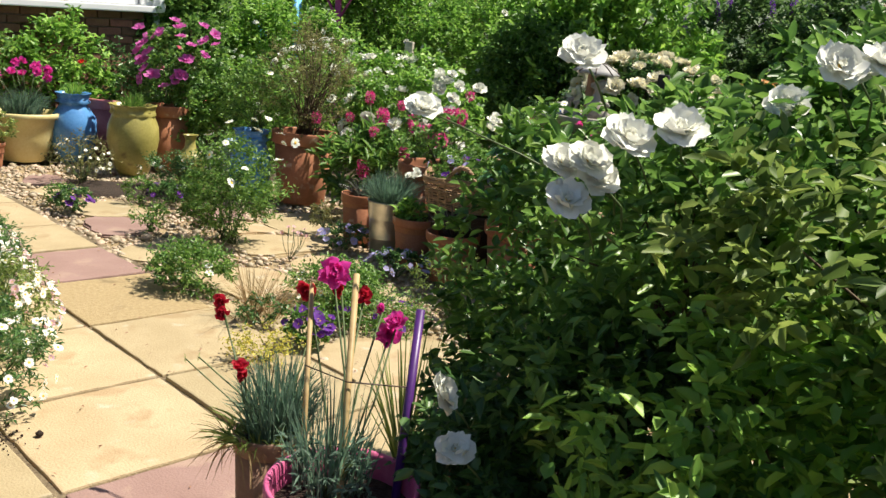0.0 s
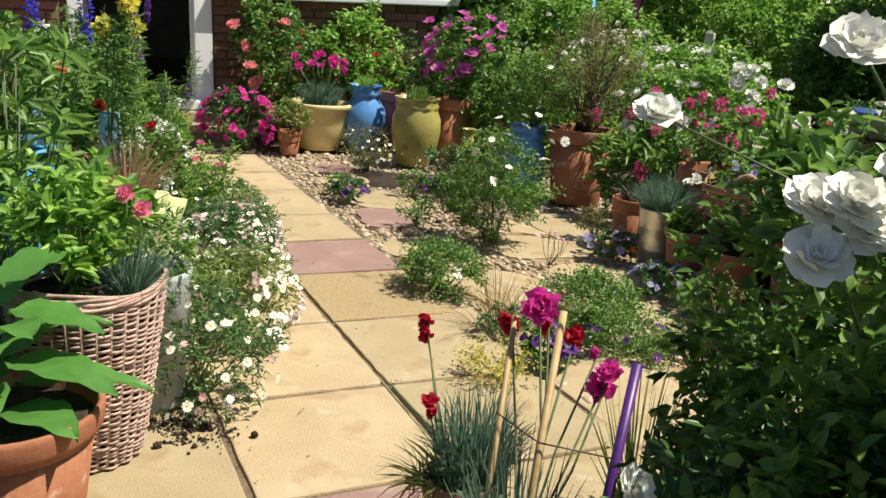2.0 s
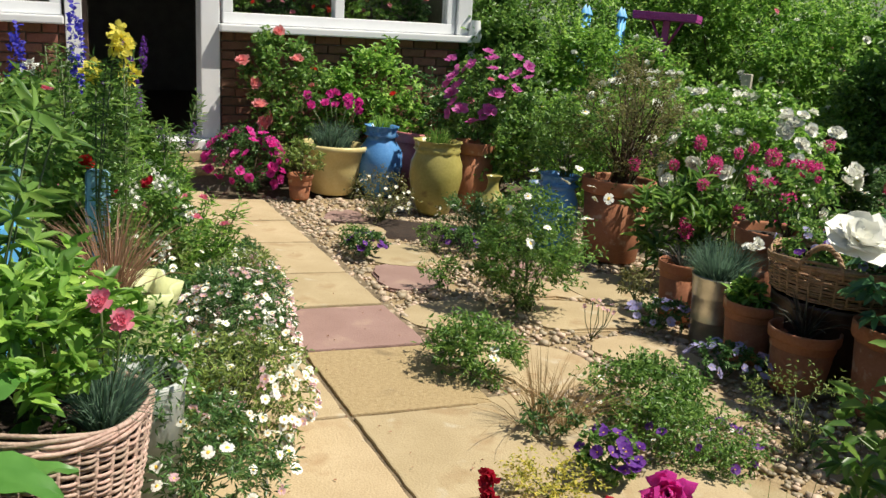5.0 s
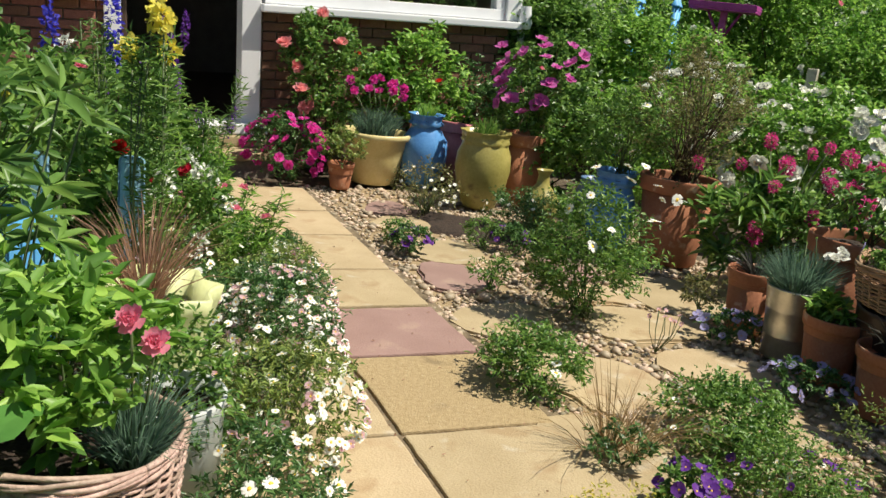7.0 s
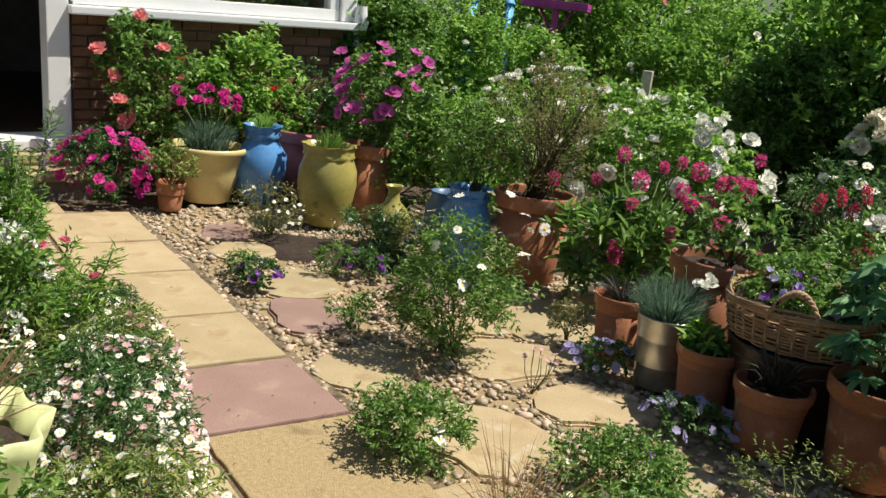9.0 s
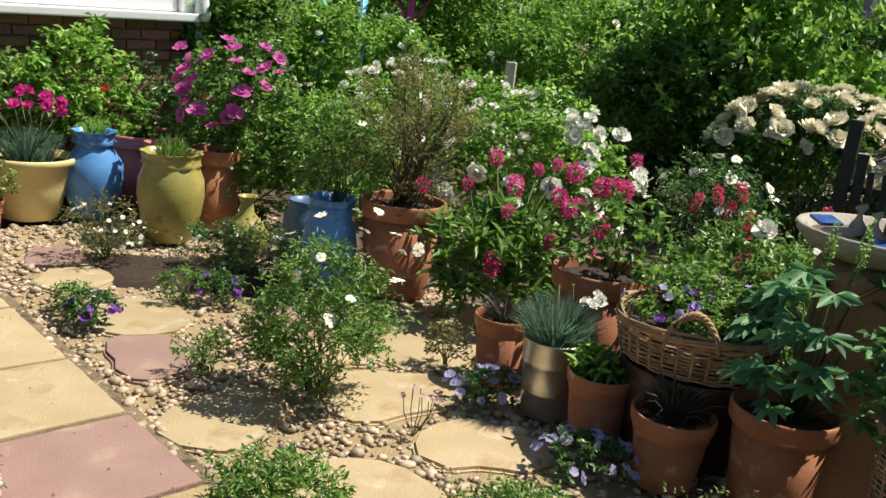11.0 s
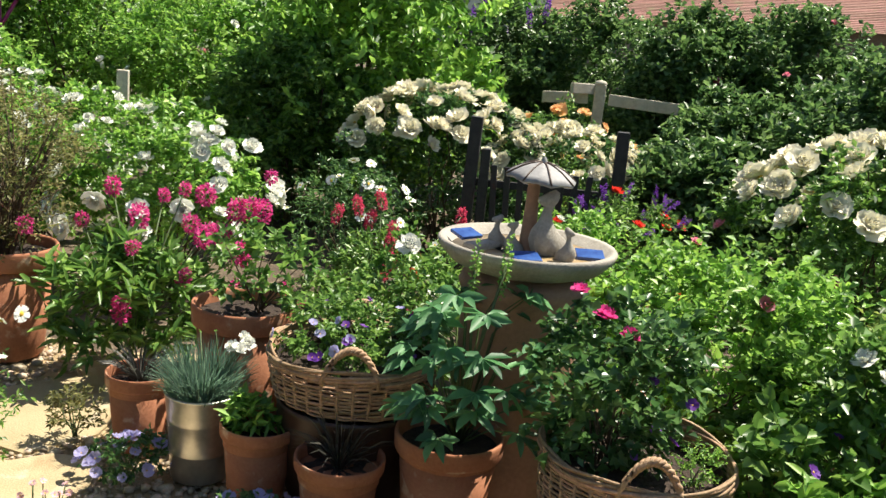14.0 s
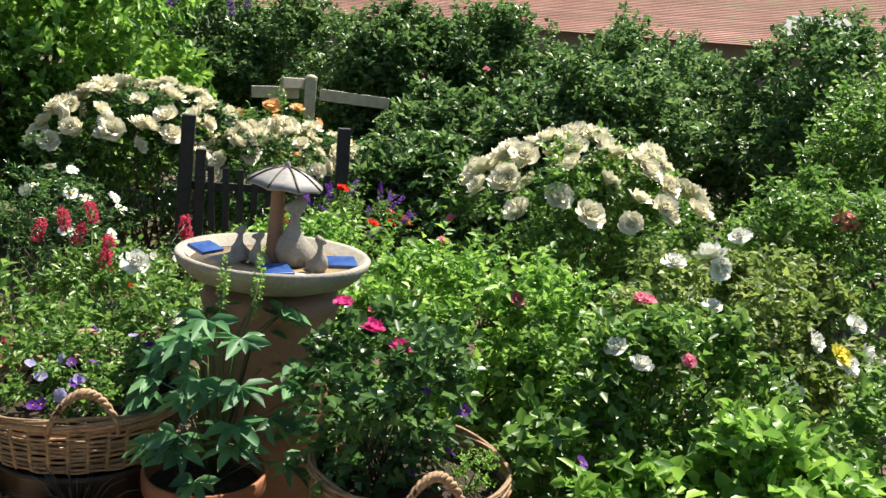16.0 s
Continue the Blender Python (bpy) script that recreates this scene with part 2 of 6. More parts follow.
def solid(name, verts, faces, mats, which=None, smooth=False):
    me = bpy.data.meshes.new(name)
    me.from_pydata([tuple(v) for v in verts], [], faces)
    for m in (mats if isinstance(mats, (list, tuple)) else [mats]):
        me.materials.append(m)
    if which is not None:
        me.polygons.foreach_set("material_index", which)
    if smooth:
        me.polygons.foreach_set("use_smooth", [True] * len(me.polygons))
    me.update()
    return me


STUFF = ("foliage", "stem", "stakes", "weave", "crown", "limbs", "grey_leaves", "dry_leaves", "green_leaves", "black_grass", "bronze_grass", "grass_blades", "green_blades", "stems", "blade_tuft")


def part(name, mesh, material, parent, label="", at=None):
    """Links a bmesh or a mesh as one object under a thing or a part."""
    if isinstance(mesh, bmesh.types.BMesh):
        me = bpy.data.meshes.new(name)
        mesh.to_mesh(me)
        mesh.free()
        me.materials.append(material)
    else:
        me = mesh
        if material and not me.materials:
            me.materials.append(material)
    ob = new(name, me)
    ob.parent = parent
    if at is not None:
        ob.matrix_basis = at
    return tagged(ob, label, kind="stuff" if name in STUFF else "")


def box(x0, y0, z0, x1, y1, z1, bevel=0.0, segments=2):
    bm = bmesh.new()
    bmesh.ops.create_cube(bm, size=1)
    for v in bm.verts:
        v.co = Vector(((x0 + x1) / 2 + v.co.x * (x1 - x0), (y0 + y1) / 2 + v.co.y * (y1 - y0), (z0 + z1) / 2 + v.co.z * (z1 - z0)))
    if bevel:
        bmesh.ops.bevel(bm, geom=bm.edges[:], offset=bevel, segments=segments, affect="EDGES", profile=0.6)
    return bm


def lathe(profile, material, segs=40, wobble=0.0, seed=0, flute=0, flute_depth=0.0, flute_from=0.0):
    """Turns (radius, height) pairs about z; wobble makes it hand made, flute waves the rim above flute_from."""
    rng = np.random.default_rng(seed)
    a = np.linspace(0, 2 * np.pi, segs, endpoint=False)
    ph = rng.uniform(0, 6.28, 3)
    verts, faces = [], []
    for r, z in profile:
        rr = r * (1 + wobble * (0.5 * np.sin(2 * a + ph[0]) + 0.3 * np.sin(3 * a + ph[1] + z * 9)))
        zz = np.full(segs, z)
        if flute and z >= flute_from:
            rr = rr * (1 + flute_depth * np.sin(flute * a))
            zz = zz + 0.25 * flute_depth * r * np.cos(flute * a)
        verts.extend(zip(rr * np.cos(a), rr * np.sin(a), zz))
    for i in range(len(profile) - 1):
        for j in range(segs):
            k = (j + 1) % segs
            faces.append((i * segs + j, i * segs + k, (i + 1) * segs + k, (i + 1) * segs + j))
    if profile[0][0] > 1e-4:
        faces.append(tuple(range(segs - 1, -1, -1)))
    return solid("turned", verts, faces, material, smooth=True)


def tube(points, radius, material, sides=6, taper=1.0, name="tube"):
    v, f = tube_data([Vector(p) for p in points], radius, sides, taper)
    return solid(name, v, f, material, smooth=True)


def tube_data(pts, radius, sides=6, taper=1.0, start=0):
    verts, faces = [], []
    n = len(pts)
    for i, p in enumerate(pts):
        d = (pts[min(i + 1, n - 1)] - pts[max(i - 1, 0)]).normalized()
        s = d.cross(Vector((0, 0, 1)) if abs(d.z) < 0.9 else Vector((1, 0, 0))).normalized()
        t = d.cross(s)
        r = radius * (1 + (taper - 1) * i / max(n - 1, 1))
        for k in range(sides):
            a = 2 * math.pi * k / sides
            verts.append(p + s * (r * math.cos(a)) + t * (r * math.sin(a)))
    for i in range(n - 1):
        for k in range(sides):
            j = (k + 1) % sides
            faces.append(tuple(start + q for q in (i * sides + k, i * sides + j, (i + 1) * sides + j, (i + 1) * sides + k)))
    faces.append(tuple(start + k for k in range(sides - 1, -1, -1)))
    faces.append(tuple(start + (n - 1) * sides + k for k in range(sides)))
    return verts, faces


def tubes(lines, radius, material, sides=5, taper=1.0, name="tubes"):
    verts, faces = [], []
    for pts in lines:
        v, f = tube_data([Vector(p) for p in pts], radius, sides, taper, len(verts))
        verts += v
        faces += f
    return solid(name, verts, faces, material, smooth=True)


def unit(a):
    return a / np.maximum(np.linalg.norm(a, axis=-1, keepdims=True), 1e-9)


def leaves(rng, base, way, length, width, material, fold=0.25, droop=0.15, name="foliage", spin=None, plain=False):
    """Folded, pointed leaves: at base, along way; plain ones are two facets each."""
    n = len(base)
    way = unit(way)
    side = unit(np.cross(way, unit(rng.normal(size=(n, 3)) * 0.6 + np.array([0, 0, 1.0]))))
    if spin is not None:
        side = unit(side + spin * rng.normal(size=(n, 3)))
    up = np.cross(side, way)
    le = (length * rng.uniform(0.65, 1.3, (n, 1)))
    wi = (width * rng.uniform(0.7, 1.25, (n, 1)))
    i = np.arange(n)[:, None]
    if plain:
        rows = [base, base + way * le * 0.48 + side * wi * 0.5 + up * wi * fold, base + way * le - up * le * droop, base + way * le * 0.48 - side * wi * 0.5 + up * wi * fold]
        faces = np.concatenate([i * 4 + np.array([[0, 1, 2]]), i * 4 + np.array([[0, 2, 3]])], 1).reshape(-1, 3)
    else:
        rows = [base,
                base + way * le * 0.35 + side * wi * 0.5 + up * wi * fold,
                base + way * le * 0.72 + side * wi * 0.36 + up * (wi * fold - le * droop * 0.4),
                base + way * le - up * le * droop,
                base + way * le * 0.72 - side * wi * 0.36 + up * (wi * fold - le * droop * 0.4),
                base + way * le * 0.35 - side * wi * 0.5 + up * wi * fold]
        faces = np.concatenate([i * 6 + np.array([[0, 1, 2, 3]]), i * 6 + np.array([[0, 3, 4, 5]])], 1).reshape(-1, 4)
    verts = np.stack(rows, 1).reshape(-1, 3)
    me = bpy.data.meshes.new(name)
    me.vertices.add(len(verts))
    me.vertices.foreach_set("co", verts.astype(np.float32).ravel())
    me.loops.add(faces.size)
    me.loops.foreach_set("vertex_index", faces.astype(np.int32).ravel())
    me.polygons.add(len(faces))
    me.polygons.foreach_set("loop_start", np.arange(0, faces.size, faces.shape[1], dtype=np.int32))
    me.update(calc_edges=True)
    me.materials.append(material)
    return me


def blades(rng, roots, tips, width, material, bend=0.25, name="blades", steps=4):
    """Narrow arching strips from roots to tips."""
    n = len(roots)
    d = tips - roots
    side = unit(np.cross(d, rng.normal(size=(n, 3)))) * width * rng.uniform(0.7, 1.3, (n, 1))
    ln = np.linalg.norm(d, axis=1, keepdims=True)
    verts, per = [], 2 * steps
    for k in range(steps):
        s = k / (steps - 1)
        p = roots + d * s + np.array([0, 0, 1.0]) * (ln * bend * math.sin(math.pi * min(s, 1) * 0.9))
        w = side * (1 - 0.85 * s ** 2)
        verts += [p - w / 2, p + w / 2]
    verts = np.stack(verts, 1).reshape(-1, 3)
    i = np.arange(n)[:, None] * per
    quads = np.concatenate([i + np.array([[2 * k, 2 * k + 1, 2 * k + 3, 2 * k + 2]]) for k in range(steps - 1)], 1).reshape(-1, 4)
    me = bpy.data.meshes.new(name)
    me.vertices.add(len(verts))
    me.vertices.foreach_set("co", verts.astype(np.float32).ravel())
    me.loops.add(quads.size)
    me.loops.foreach_set("vertex_index", quads.astype(np.int32).ravel())
    me.polygons.add(len(quads))
    me.polygons.foreach_set("loop_start", np.arange(0, quads.size, 4, dtype=np.int32))
    me.update(calc_edges=True)
    me.materials.append(material)
    return me


# ---- flowers, each mesh made once and shared ----
def petals(rings, material, eye=None, seed=0, name="flower", eye_r=0.2, ruffle=0.018, lean=False):
    """rings: (count, length, width, lift in degrees, curl); a flower of radius about 1, facing up."""
    rng = np.random.default_rng(seed)
    verts, faces, which = [np.zeros(3)], [], []
    steps = ((0.05, 0.35), (0.6, 1.0), (1.0, 0.7)) if lean else ((0.05, 0.25), (0.4, 0.85), (0.75, 1.0), (1.0, 0.55))
    across = (-0.5, 0.5) if lean else (-0.5, 0, 0.5)
    for count, le, wi, lift, curl in rings:
        off = rng.uniform(0, 6.28)
        for k in range(count):
            a = off + 2 * math.pi * k / count + rng.normal() * 0.12
            li = radians(lift + rng.normal() * 7)
            out = np.array([math.cos(a), math.sin(a), 0])
            sd = np.array([-math.sin(a), math.cos(a), 0])
            s0, m = len(verts), len(across)
            for s, w in steps:
                ang = li + curl * s * (1 + 0.2 * rng.normal())
                p = out * (le * s * math.cos(ang)) + np.array([0, 0, le * s * math.sin(ang)])
                for q in across:
                    cup = abs(q) * 0.22 * wi
                    verts.append(p + sd * (q * wi * w) + np.array([0, 0, cup]) + rng.normal(size=3) * ruffle * (0.3 + s))
            faces.append((0, s0 + m - 1, s0))
            which.append(0)
            for i in range(len(steps) - 1):
                for j in range(m - 1):
                    b = s0 + i * m + j
                    faces.append((b, b + 1, b + m + 1, b + m))
                    which.append(0)
    if eye:
        s0 = len(verts)
        m = 8
        for rr, z in ((eye_r, 0.04), (eye_r * 0.7, 0.13)):
            for k in range(m):
                verts.append(np.array([rr * math.cos(2 * math.pi * k / m), rr * math.sin(2 * math.pi * k / m), z]))
        verts.append(np.array([0, 0, 0.16]))
        for k in range(m):
            faces.append((0, s0 + (k + 1) % m, s0 + k))
            which.append(1)
        for k in range(m):
            j = (k + 1) % m
            faces.append((s0 + k, s0 + j, s0 + m + j, s0 + m + k))
            faces.append((s0 + m + k, s0 + m + j, s0 + 2 * m))
            which += [1, 1]
    return solid(name, verts, faces, [material, eye] if eye else [material], which, smooth=True)


ROSE_RINGS = [(7, 1.0, 0.95, 8, 0.2), (6, 0.9, 0.8, 30, 0.35), (6, 0.72, 0.62, 50, 0.4), (4, 0.45, 0.42, 68, 0.4)]
ROSE_WHITE = petals(ROSE_RINGS, WHITE_PETAL, YELLOW_EYE, 1, "rose_white", ruffle=0.05)
ROSE_CUP = petals([(7, 1.0, 1.0, 2, 0.15), (7, 0.86, 0.85, 16, 0.25), (6, 0.66, 0.65, 32, 0.3), (5, 0.42, 0.4, 50, 0.3)], WHITE_PETAL, YELLOW_EYE, 30, "rose_cupped", 0.2, ruffle=0.035)
ROSE_CREAM = petals(ROSE_RINGS, CREAM_PETAL, YELLOW_EYE, 3, "rose_cream", ruffle=0.05)
ROSE_CORAL = petals(ROSE_RINGS, CORAL, YELLOW_EYE, 4, "rose_coral", ruffle=0.05)
ROSE_PINK = petals(ROSE_RINGS, PINK, None, 5, "rose_pink", ruffle=0.05)
ROSE_DEEP = petals(ROSE_RINGS, VALERIAN, None, 29, "rose_deep_pink", ruffle=0.04)
ROSE_RED = petals(ROSE_RINGS, RED, None, 6, "rose_red")
ROSE_ORANGE = petals(ROSE_RINGS, ORANGE_PETAL, None, 7, "rose_orange", ruffle=0.05)
ROSE_YELLOW = petals(ROSE_RINGS, YELLOW_PETAL, None, 27, "rose_yellow", ruffle=0.05)
CARNATION_RINGS = [(8, 1.0, 0.7, 10, 0.3), (8, 0.85, 0.6, 35, 0.3), (7, 0.7, 0.5, 58, 0.2), (5, 0.6, 0.4, 76, 0.1)]
CARN_MAGENTA = petals(CARNATION_RINGS, MAGENTA, None, 8, "carnation_magenta", ruffle=0.05)
CARN_CRIMSON = petals(CARNATION_RINGS, CRIMSON, None, 9, "carnation_crimson", ruffle=0.05)
CARN_PINK = petals(CARNATION_RINGS, PINK, None, 10, "carnation_pink", ruffle=0.05)
CARN_WHITE = petals(CARNATION_RINGS, WHITE_PETAL, None, 11, "carnation_white", ruffle=0.05)
DAISY = petals([(13, 1.0, 0.46, 6, -0.1)], WHITE_PETAL, YELLOW_EYE, 12, "daisy", 0.36, lean=True)
DAISY_BLUSH = petals([(12, 1.0, 0.46, 14, 0.1)], BLUSH, YELLOW_EYE, 13, "daisy_blush", 0.30, lean=True)
MALLOW_FLOWER = petals([(5, 1.0, 1.0, 24, -0.1), (4, 0.6, 0.6, 50, 0.1)], MALLOW, None, 14, "mallow_flower", ruffle=0.05)
PANSY_PURPLE = petals([(5, 1.0, 1.0, 15, 0.0)], PURPLE, YELLOW_EYE, 15, "pansy_purple", 0.18)
PANSY_LILAC = petals([(5, 1.0, 1.0, 18, 0.0)], LILAC, YELLOW_EYE, 16, "pansy_lilac", 0.16)
FLORET_BLUE = petals([(5, 1.0, 0.9, 20, 0.0)], BLUE_PETAL, None, 17, "floret_blue")
PINK_ROSETTE = petals([(7, 1.0, 0.7, 15, 0.1), (6, 0.65, 0.5, 45, 0.1)], MAGENTA, None, 18, "rosette_magenta")


def head(material, seed, n=70, shape=(0.5, 0.5, 0.9), size=0.26, name="flower_head"):
    """A tight head of many little florets."""
    rng = np.random.default_rng(seed)
    d = unit(rng.normal(size=(n, 3)))
    p = d * np.array(shape) * rng.uniform(0.6, 1.05, (n, 1))
    return leaves(rng, p, d + rng.normal(size=(n, 3)) * 0.5, size, size * 0.9, material, fold=0.1, name=name)


VALERIAN_HEAD = head(VALERIAN, 21, 200, (0.72, 0.6, 0.85), 0.24)
VALERIAN_TALL = head(VALERIAN_RED, 28, 220, (0.55, 0.55, 1.25), 0.24, "valerian_spike")
SPIKE_BLUE = head(BLUE_PETAL, 22, 150, (0.22, 0.22, 1.6), 0.2, "delphinium_spike")
SPIKE_PURPLE = head(PURPLE, 23, 110, (0.18, 0.18, 1.2), 0.16, "purple_spike")
SPIKE_GREEN = head(LEAF_LIGHT, 24, 120, (0.16, 0.16, 1.5), 0.16, "green_spike")
HEAD_YELLOW = head(YELLOW_PETAL, 25, 40, (0.5, 0.5, 0.6), 0.5, "yellow_head")
HEAD_WHITE = head(WHITE_PETAL, 26, 60, (0.7, 0.7, 0.3), 0.3, "white_umbel")


def bloom(parent, mesh, p, size, way, rng, name="flower", label="", wilt=0.35):
    z = (Vector(way).normalized() + Vector(rng.normal(size=3)) * wilt).normalized()
    m = Matrix.Translation(p) @ z.to_track_quat("Z", "X").to_matrix().to_4x4() @ Matrix.Rotation(rng.uniform(0, 6.28), 4, "Z") @ Matrix.Scale(size, 4)
    ob = new(name, mesh)
    ob.parent = parent
    ob.matrix_basis = m
    return tagged(ob, label)


# ---- plants ----
def clouds(rng, n, radii, lobes=9, inner=0.25):
    """Twig points gathered in uneven clumps round a dome of these half-sizes, and which way each looks."""
    m = lobes * 4
    c = unit(rng.normal(size=(m, 3)) + np.array([0, 0, 0.25])) * rng.uniform(0.62, 0.98, (m, 1))
    size = rng.uniform(0.10, 0.24, (m, 1))
    pick = rng.integers(0, m, n)
    p = c[pick] + unit(rng.normal(size=(n, 3))) * size[pick] * rng.uniform(0, 1, (n, 1)) ** 0.5
    fill = rng.uniform(size=n) < inner
    p[fill] = unit(rng.normal(size=(fill.sum(), 3))) * rng.uniform(0.2, 0.95, (fill.sum(), 1))
    d = unit(p - c[pick] * 0.7)
    return p * np.array(radii), d


def bush(name, x, y, size, count, leaf, material, seed, label, category="shrub", flowers=(), base=0.0, group="", twigs=12,
         per=7, spread=0.09, parent=None, lobes=9, upright=0.25, place=None, trunk=None, part_name="foliage", inner=0.25, plain=True):
    """size: half-widths in x, y and full height. flowers: (mesh, count, radius, name) or with a list of local places."""
    rng = np.random.default_rng(seed)
    top = parent or thing(name, x, y, base, label, category, group)
    if plain:
        count, leaf = int(count * 1.9), (leaf[0] * 0.74, leaf[1] * 0.78)
    rx, ry, h = size
    off = Vector((0, 0, 0)) if place is None else Vector(place)
    p, d = clouds(rng, count // per, (rx, ry, h / 2), lobes, inner)
    p[:, 2] += h / 2
    p[:, 2] = np.abs(p[:, 2]) + 0.02
    keep = p + np.array(off)
    twig = unit(d + rng.normal(size=d.shape) * 0.5 + np.array([0, 0, upright]))
    b = np.repeat(keep, per, 0) + np.repeat(twig, per, 0) * rng.uniform(0, spread, (len(p) * per, 1))
    w = np.repeat(twig, per, 0) * 0.45 + unit(rng.normal(size=b.shape)) * np.array([0.95, 0.95, 0.6])
    part(part_name, leaves(rng, b, w, leaf[0], leaf[1], material, plain=plain), None, top)
    lines = []
    for k in range(twigs):
        e = Vector(keep[rng.integers(len(keep))])
        s = off + Vector((rng.normal() * rx * 0.08, rng.normal() * ry * 0.08, 0))
        mid = s.lerp(e, 0.5) + Vector((rng.normal() * rx * 0.1, rng.normal() * ry * 0.1, h * 0.06))
        lines.append([s, s.lerp(mid, 0.5), mid, mid.lerp(e, 0.6), e])
    if lines:
        part("stem", tubes(lines, max(0.004, h * 0.007), trunk or TWIG, 4, 0.4), None, top)
    for spec in flowers:
        mesh, many, r, fname = spec[:4]
        low = spec[4] if len(spec) > 4 else 0.25
        if isinstance(many, int):
            places = []
            while len(places) < many:
                q = unit(rng.normal(size=3))
                if q[2] * 0.5 + 0.5 > low:
                    places.append(off + Vector((q[0] * rx * 1.06, q[1] * ry * 1.06, h / 2 + q[2] * h * 0.53 + 0.01)))
        else:
            places = [Vector(q) for q in many]
        for q in places:
            way = Vector((q.x - off.x, q.y - off.y, (q.z - h * 0.3) * 0.9 + 0.1)) + Vector((0, -0.12, 0.1))
            bloom(top, mesh, q, r * rng.uniform(0.75, 1.2), way, rng, fname)
    return top


def tuft(parent, x, y, z, height, reach, count, width, material, seed, name="blade_tuft", bend=0.2, root=0.03, up=1.0):
    rng = np.random.default_rng(seed)
    a = rng.uniform(0, 6.28, count)
    r = np.sqrt(rng.uniform(0, 1, count)) * reach
    roots = np.stack([np.cos(a) * root * rng.uniform(0, 1, count) + x, np.sin(a) * root * rng.uniform(0, 1, count) + y, np.full(count, z)], 1)
    tips = np.stack([x + np.cos(a) * r, y + np.sin(a) * r, z + height * up * rng.uniform(0.45, 1.0, count) * (1 - 0.35 * (r / reach) ** 2)], 1)
    return part(name, blades(rng, roots, tips, width, material, bend), None, parent)


def stalk(parent, p, q, radius=0.003, material=None, name="stalk"):
    p, q = Vector(p), Vector(q)
    mid = p.lerp(q, 0.5) + Vector((0.02 * math.sin(q.x * 31), 0.02 * math.cos(q.y * 17), 0))
    return part(name, tube([p, mid, q], radius, material or STEM, 4), None, parent)


# ---- containers ----
def soil_disc(parent, r, z, seed=0):
    rng = np.random.default_rng(seed)
    segs, rings = 20, 5
    verts, faces = [(0, 0, z + 0.01)], []
    for i in range(1, rings + 1):
        for k in range(segs):
            a = 2 * math.pi * k / segs
            verts.append((r * i / rings * math.cos(a), r * i / rings * math.sin(a), z + rng.normal() * 0.006 * (i < rings)))
    for k in range(segs):
        faces.append((0, 1 + k, 1 + (k + 1) % segs))
        for i in range(rings - 1):
            b, c = 1 + i * segs, 1 + (i + 1) * segs
            faces.append((b + k, c + k, c + (k + 1) % segs, b + (k + 1) % segs))
    return part("soil", solid("soil", verts, faces, SOIL, smooth=True), None, parent)


def flowerpot(x, y, r, h, label, material=TERRACOTTA, z=0.0, taper=0.72, rim=0.17, seed=0, group="terracotta pots on the gravel", soil=0.05, name="flower_pot"):
    """A tapered pot with a thick collar."""
    top = thing(name, x, y, z, label, "flower pot", group)
    b, c = r * taper, h * (1 - rim)
    rb = b + (r * 0.93 - b) * (1 - rim)
    part("body", lathe([(b * 0.96, 0), (b, 0.008), (rb, c), (rb - 0.014, c), (rb - 0.016, h - soil - 0.03)], material, 44, 0.006, seed), None, top)
    part("rim", lathe([(rb + 0.001, c - 0.004), (r * 0.965, c), (r * 0.985, c + 0.008), (r * 1.0, h - 0.012), (r * 0.992, h - 0.003), (r * 0.97, h), (r * 0.93, h - 0.003),
                       (r * 0.915, h - 0.014), (r * 0.89, h - soil - 0.03)], material, 44, 0.006, seed), None, top)
    soil_disc(top, r * 0.9, h - soil, seed)
    return top


def jar(x, y, profile, material, label, flute=0, group="glazed jars by the house", name="glazed_jar", soil=True, flute_depth=0.05):
    top = thing(name, x, y, 0, label, "jar", group)
    h = profile[-1][1]
    inner = [(profile[-1][0] - 0.016, h - 0.004), (profile[-1][0] - 0.03, h - 0.06)]
    part("body", lathe(profile + inner, material, 48, 0.006, int(abs(x * 100)), flute, flute_depth, h * 0.86), None, top)
    if soil:
        soil_disc(top, profile[-1][0] - 0.022, h - 0.05, 3)
    return top


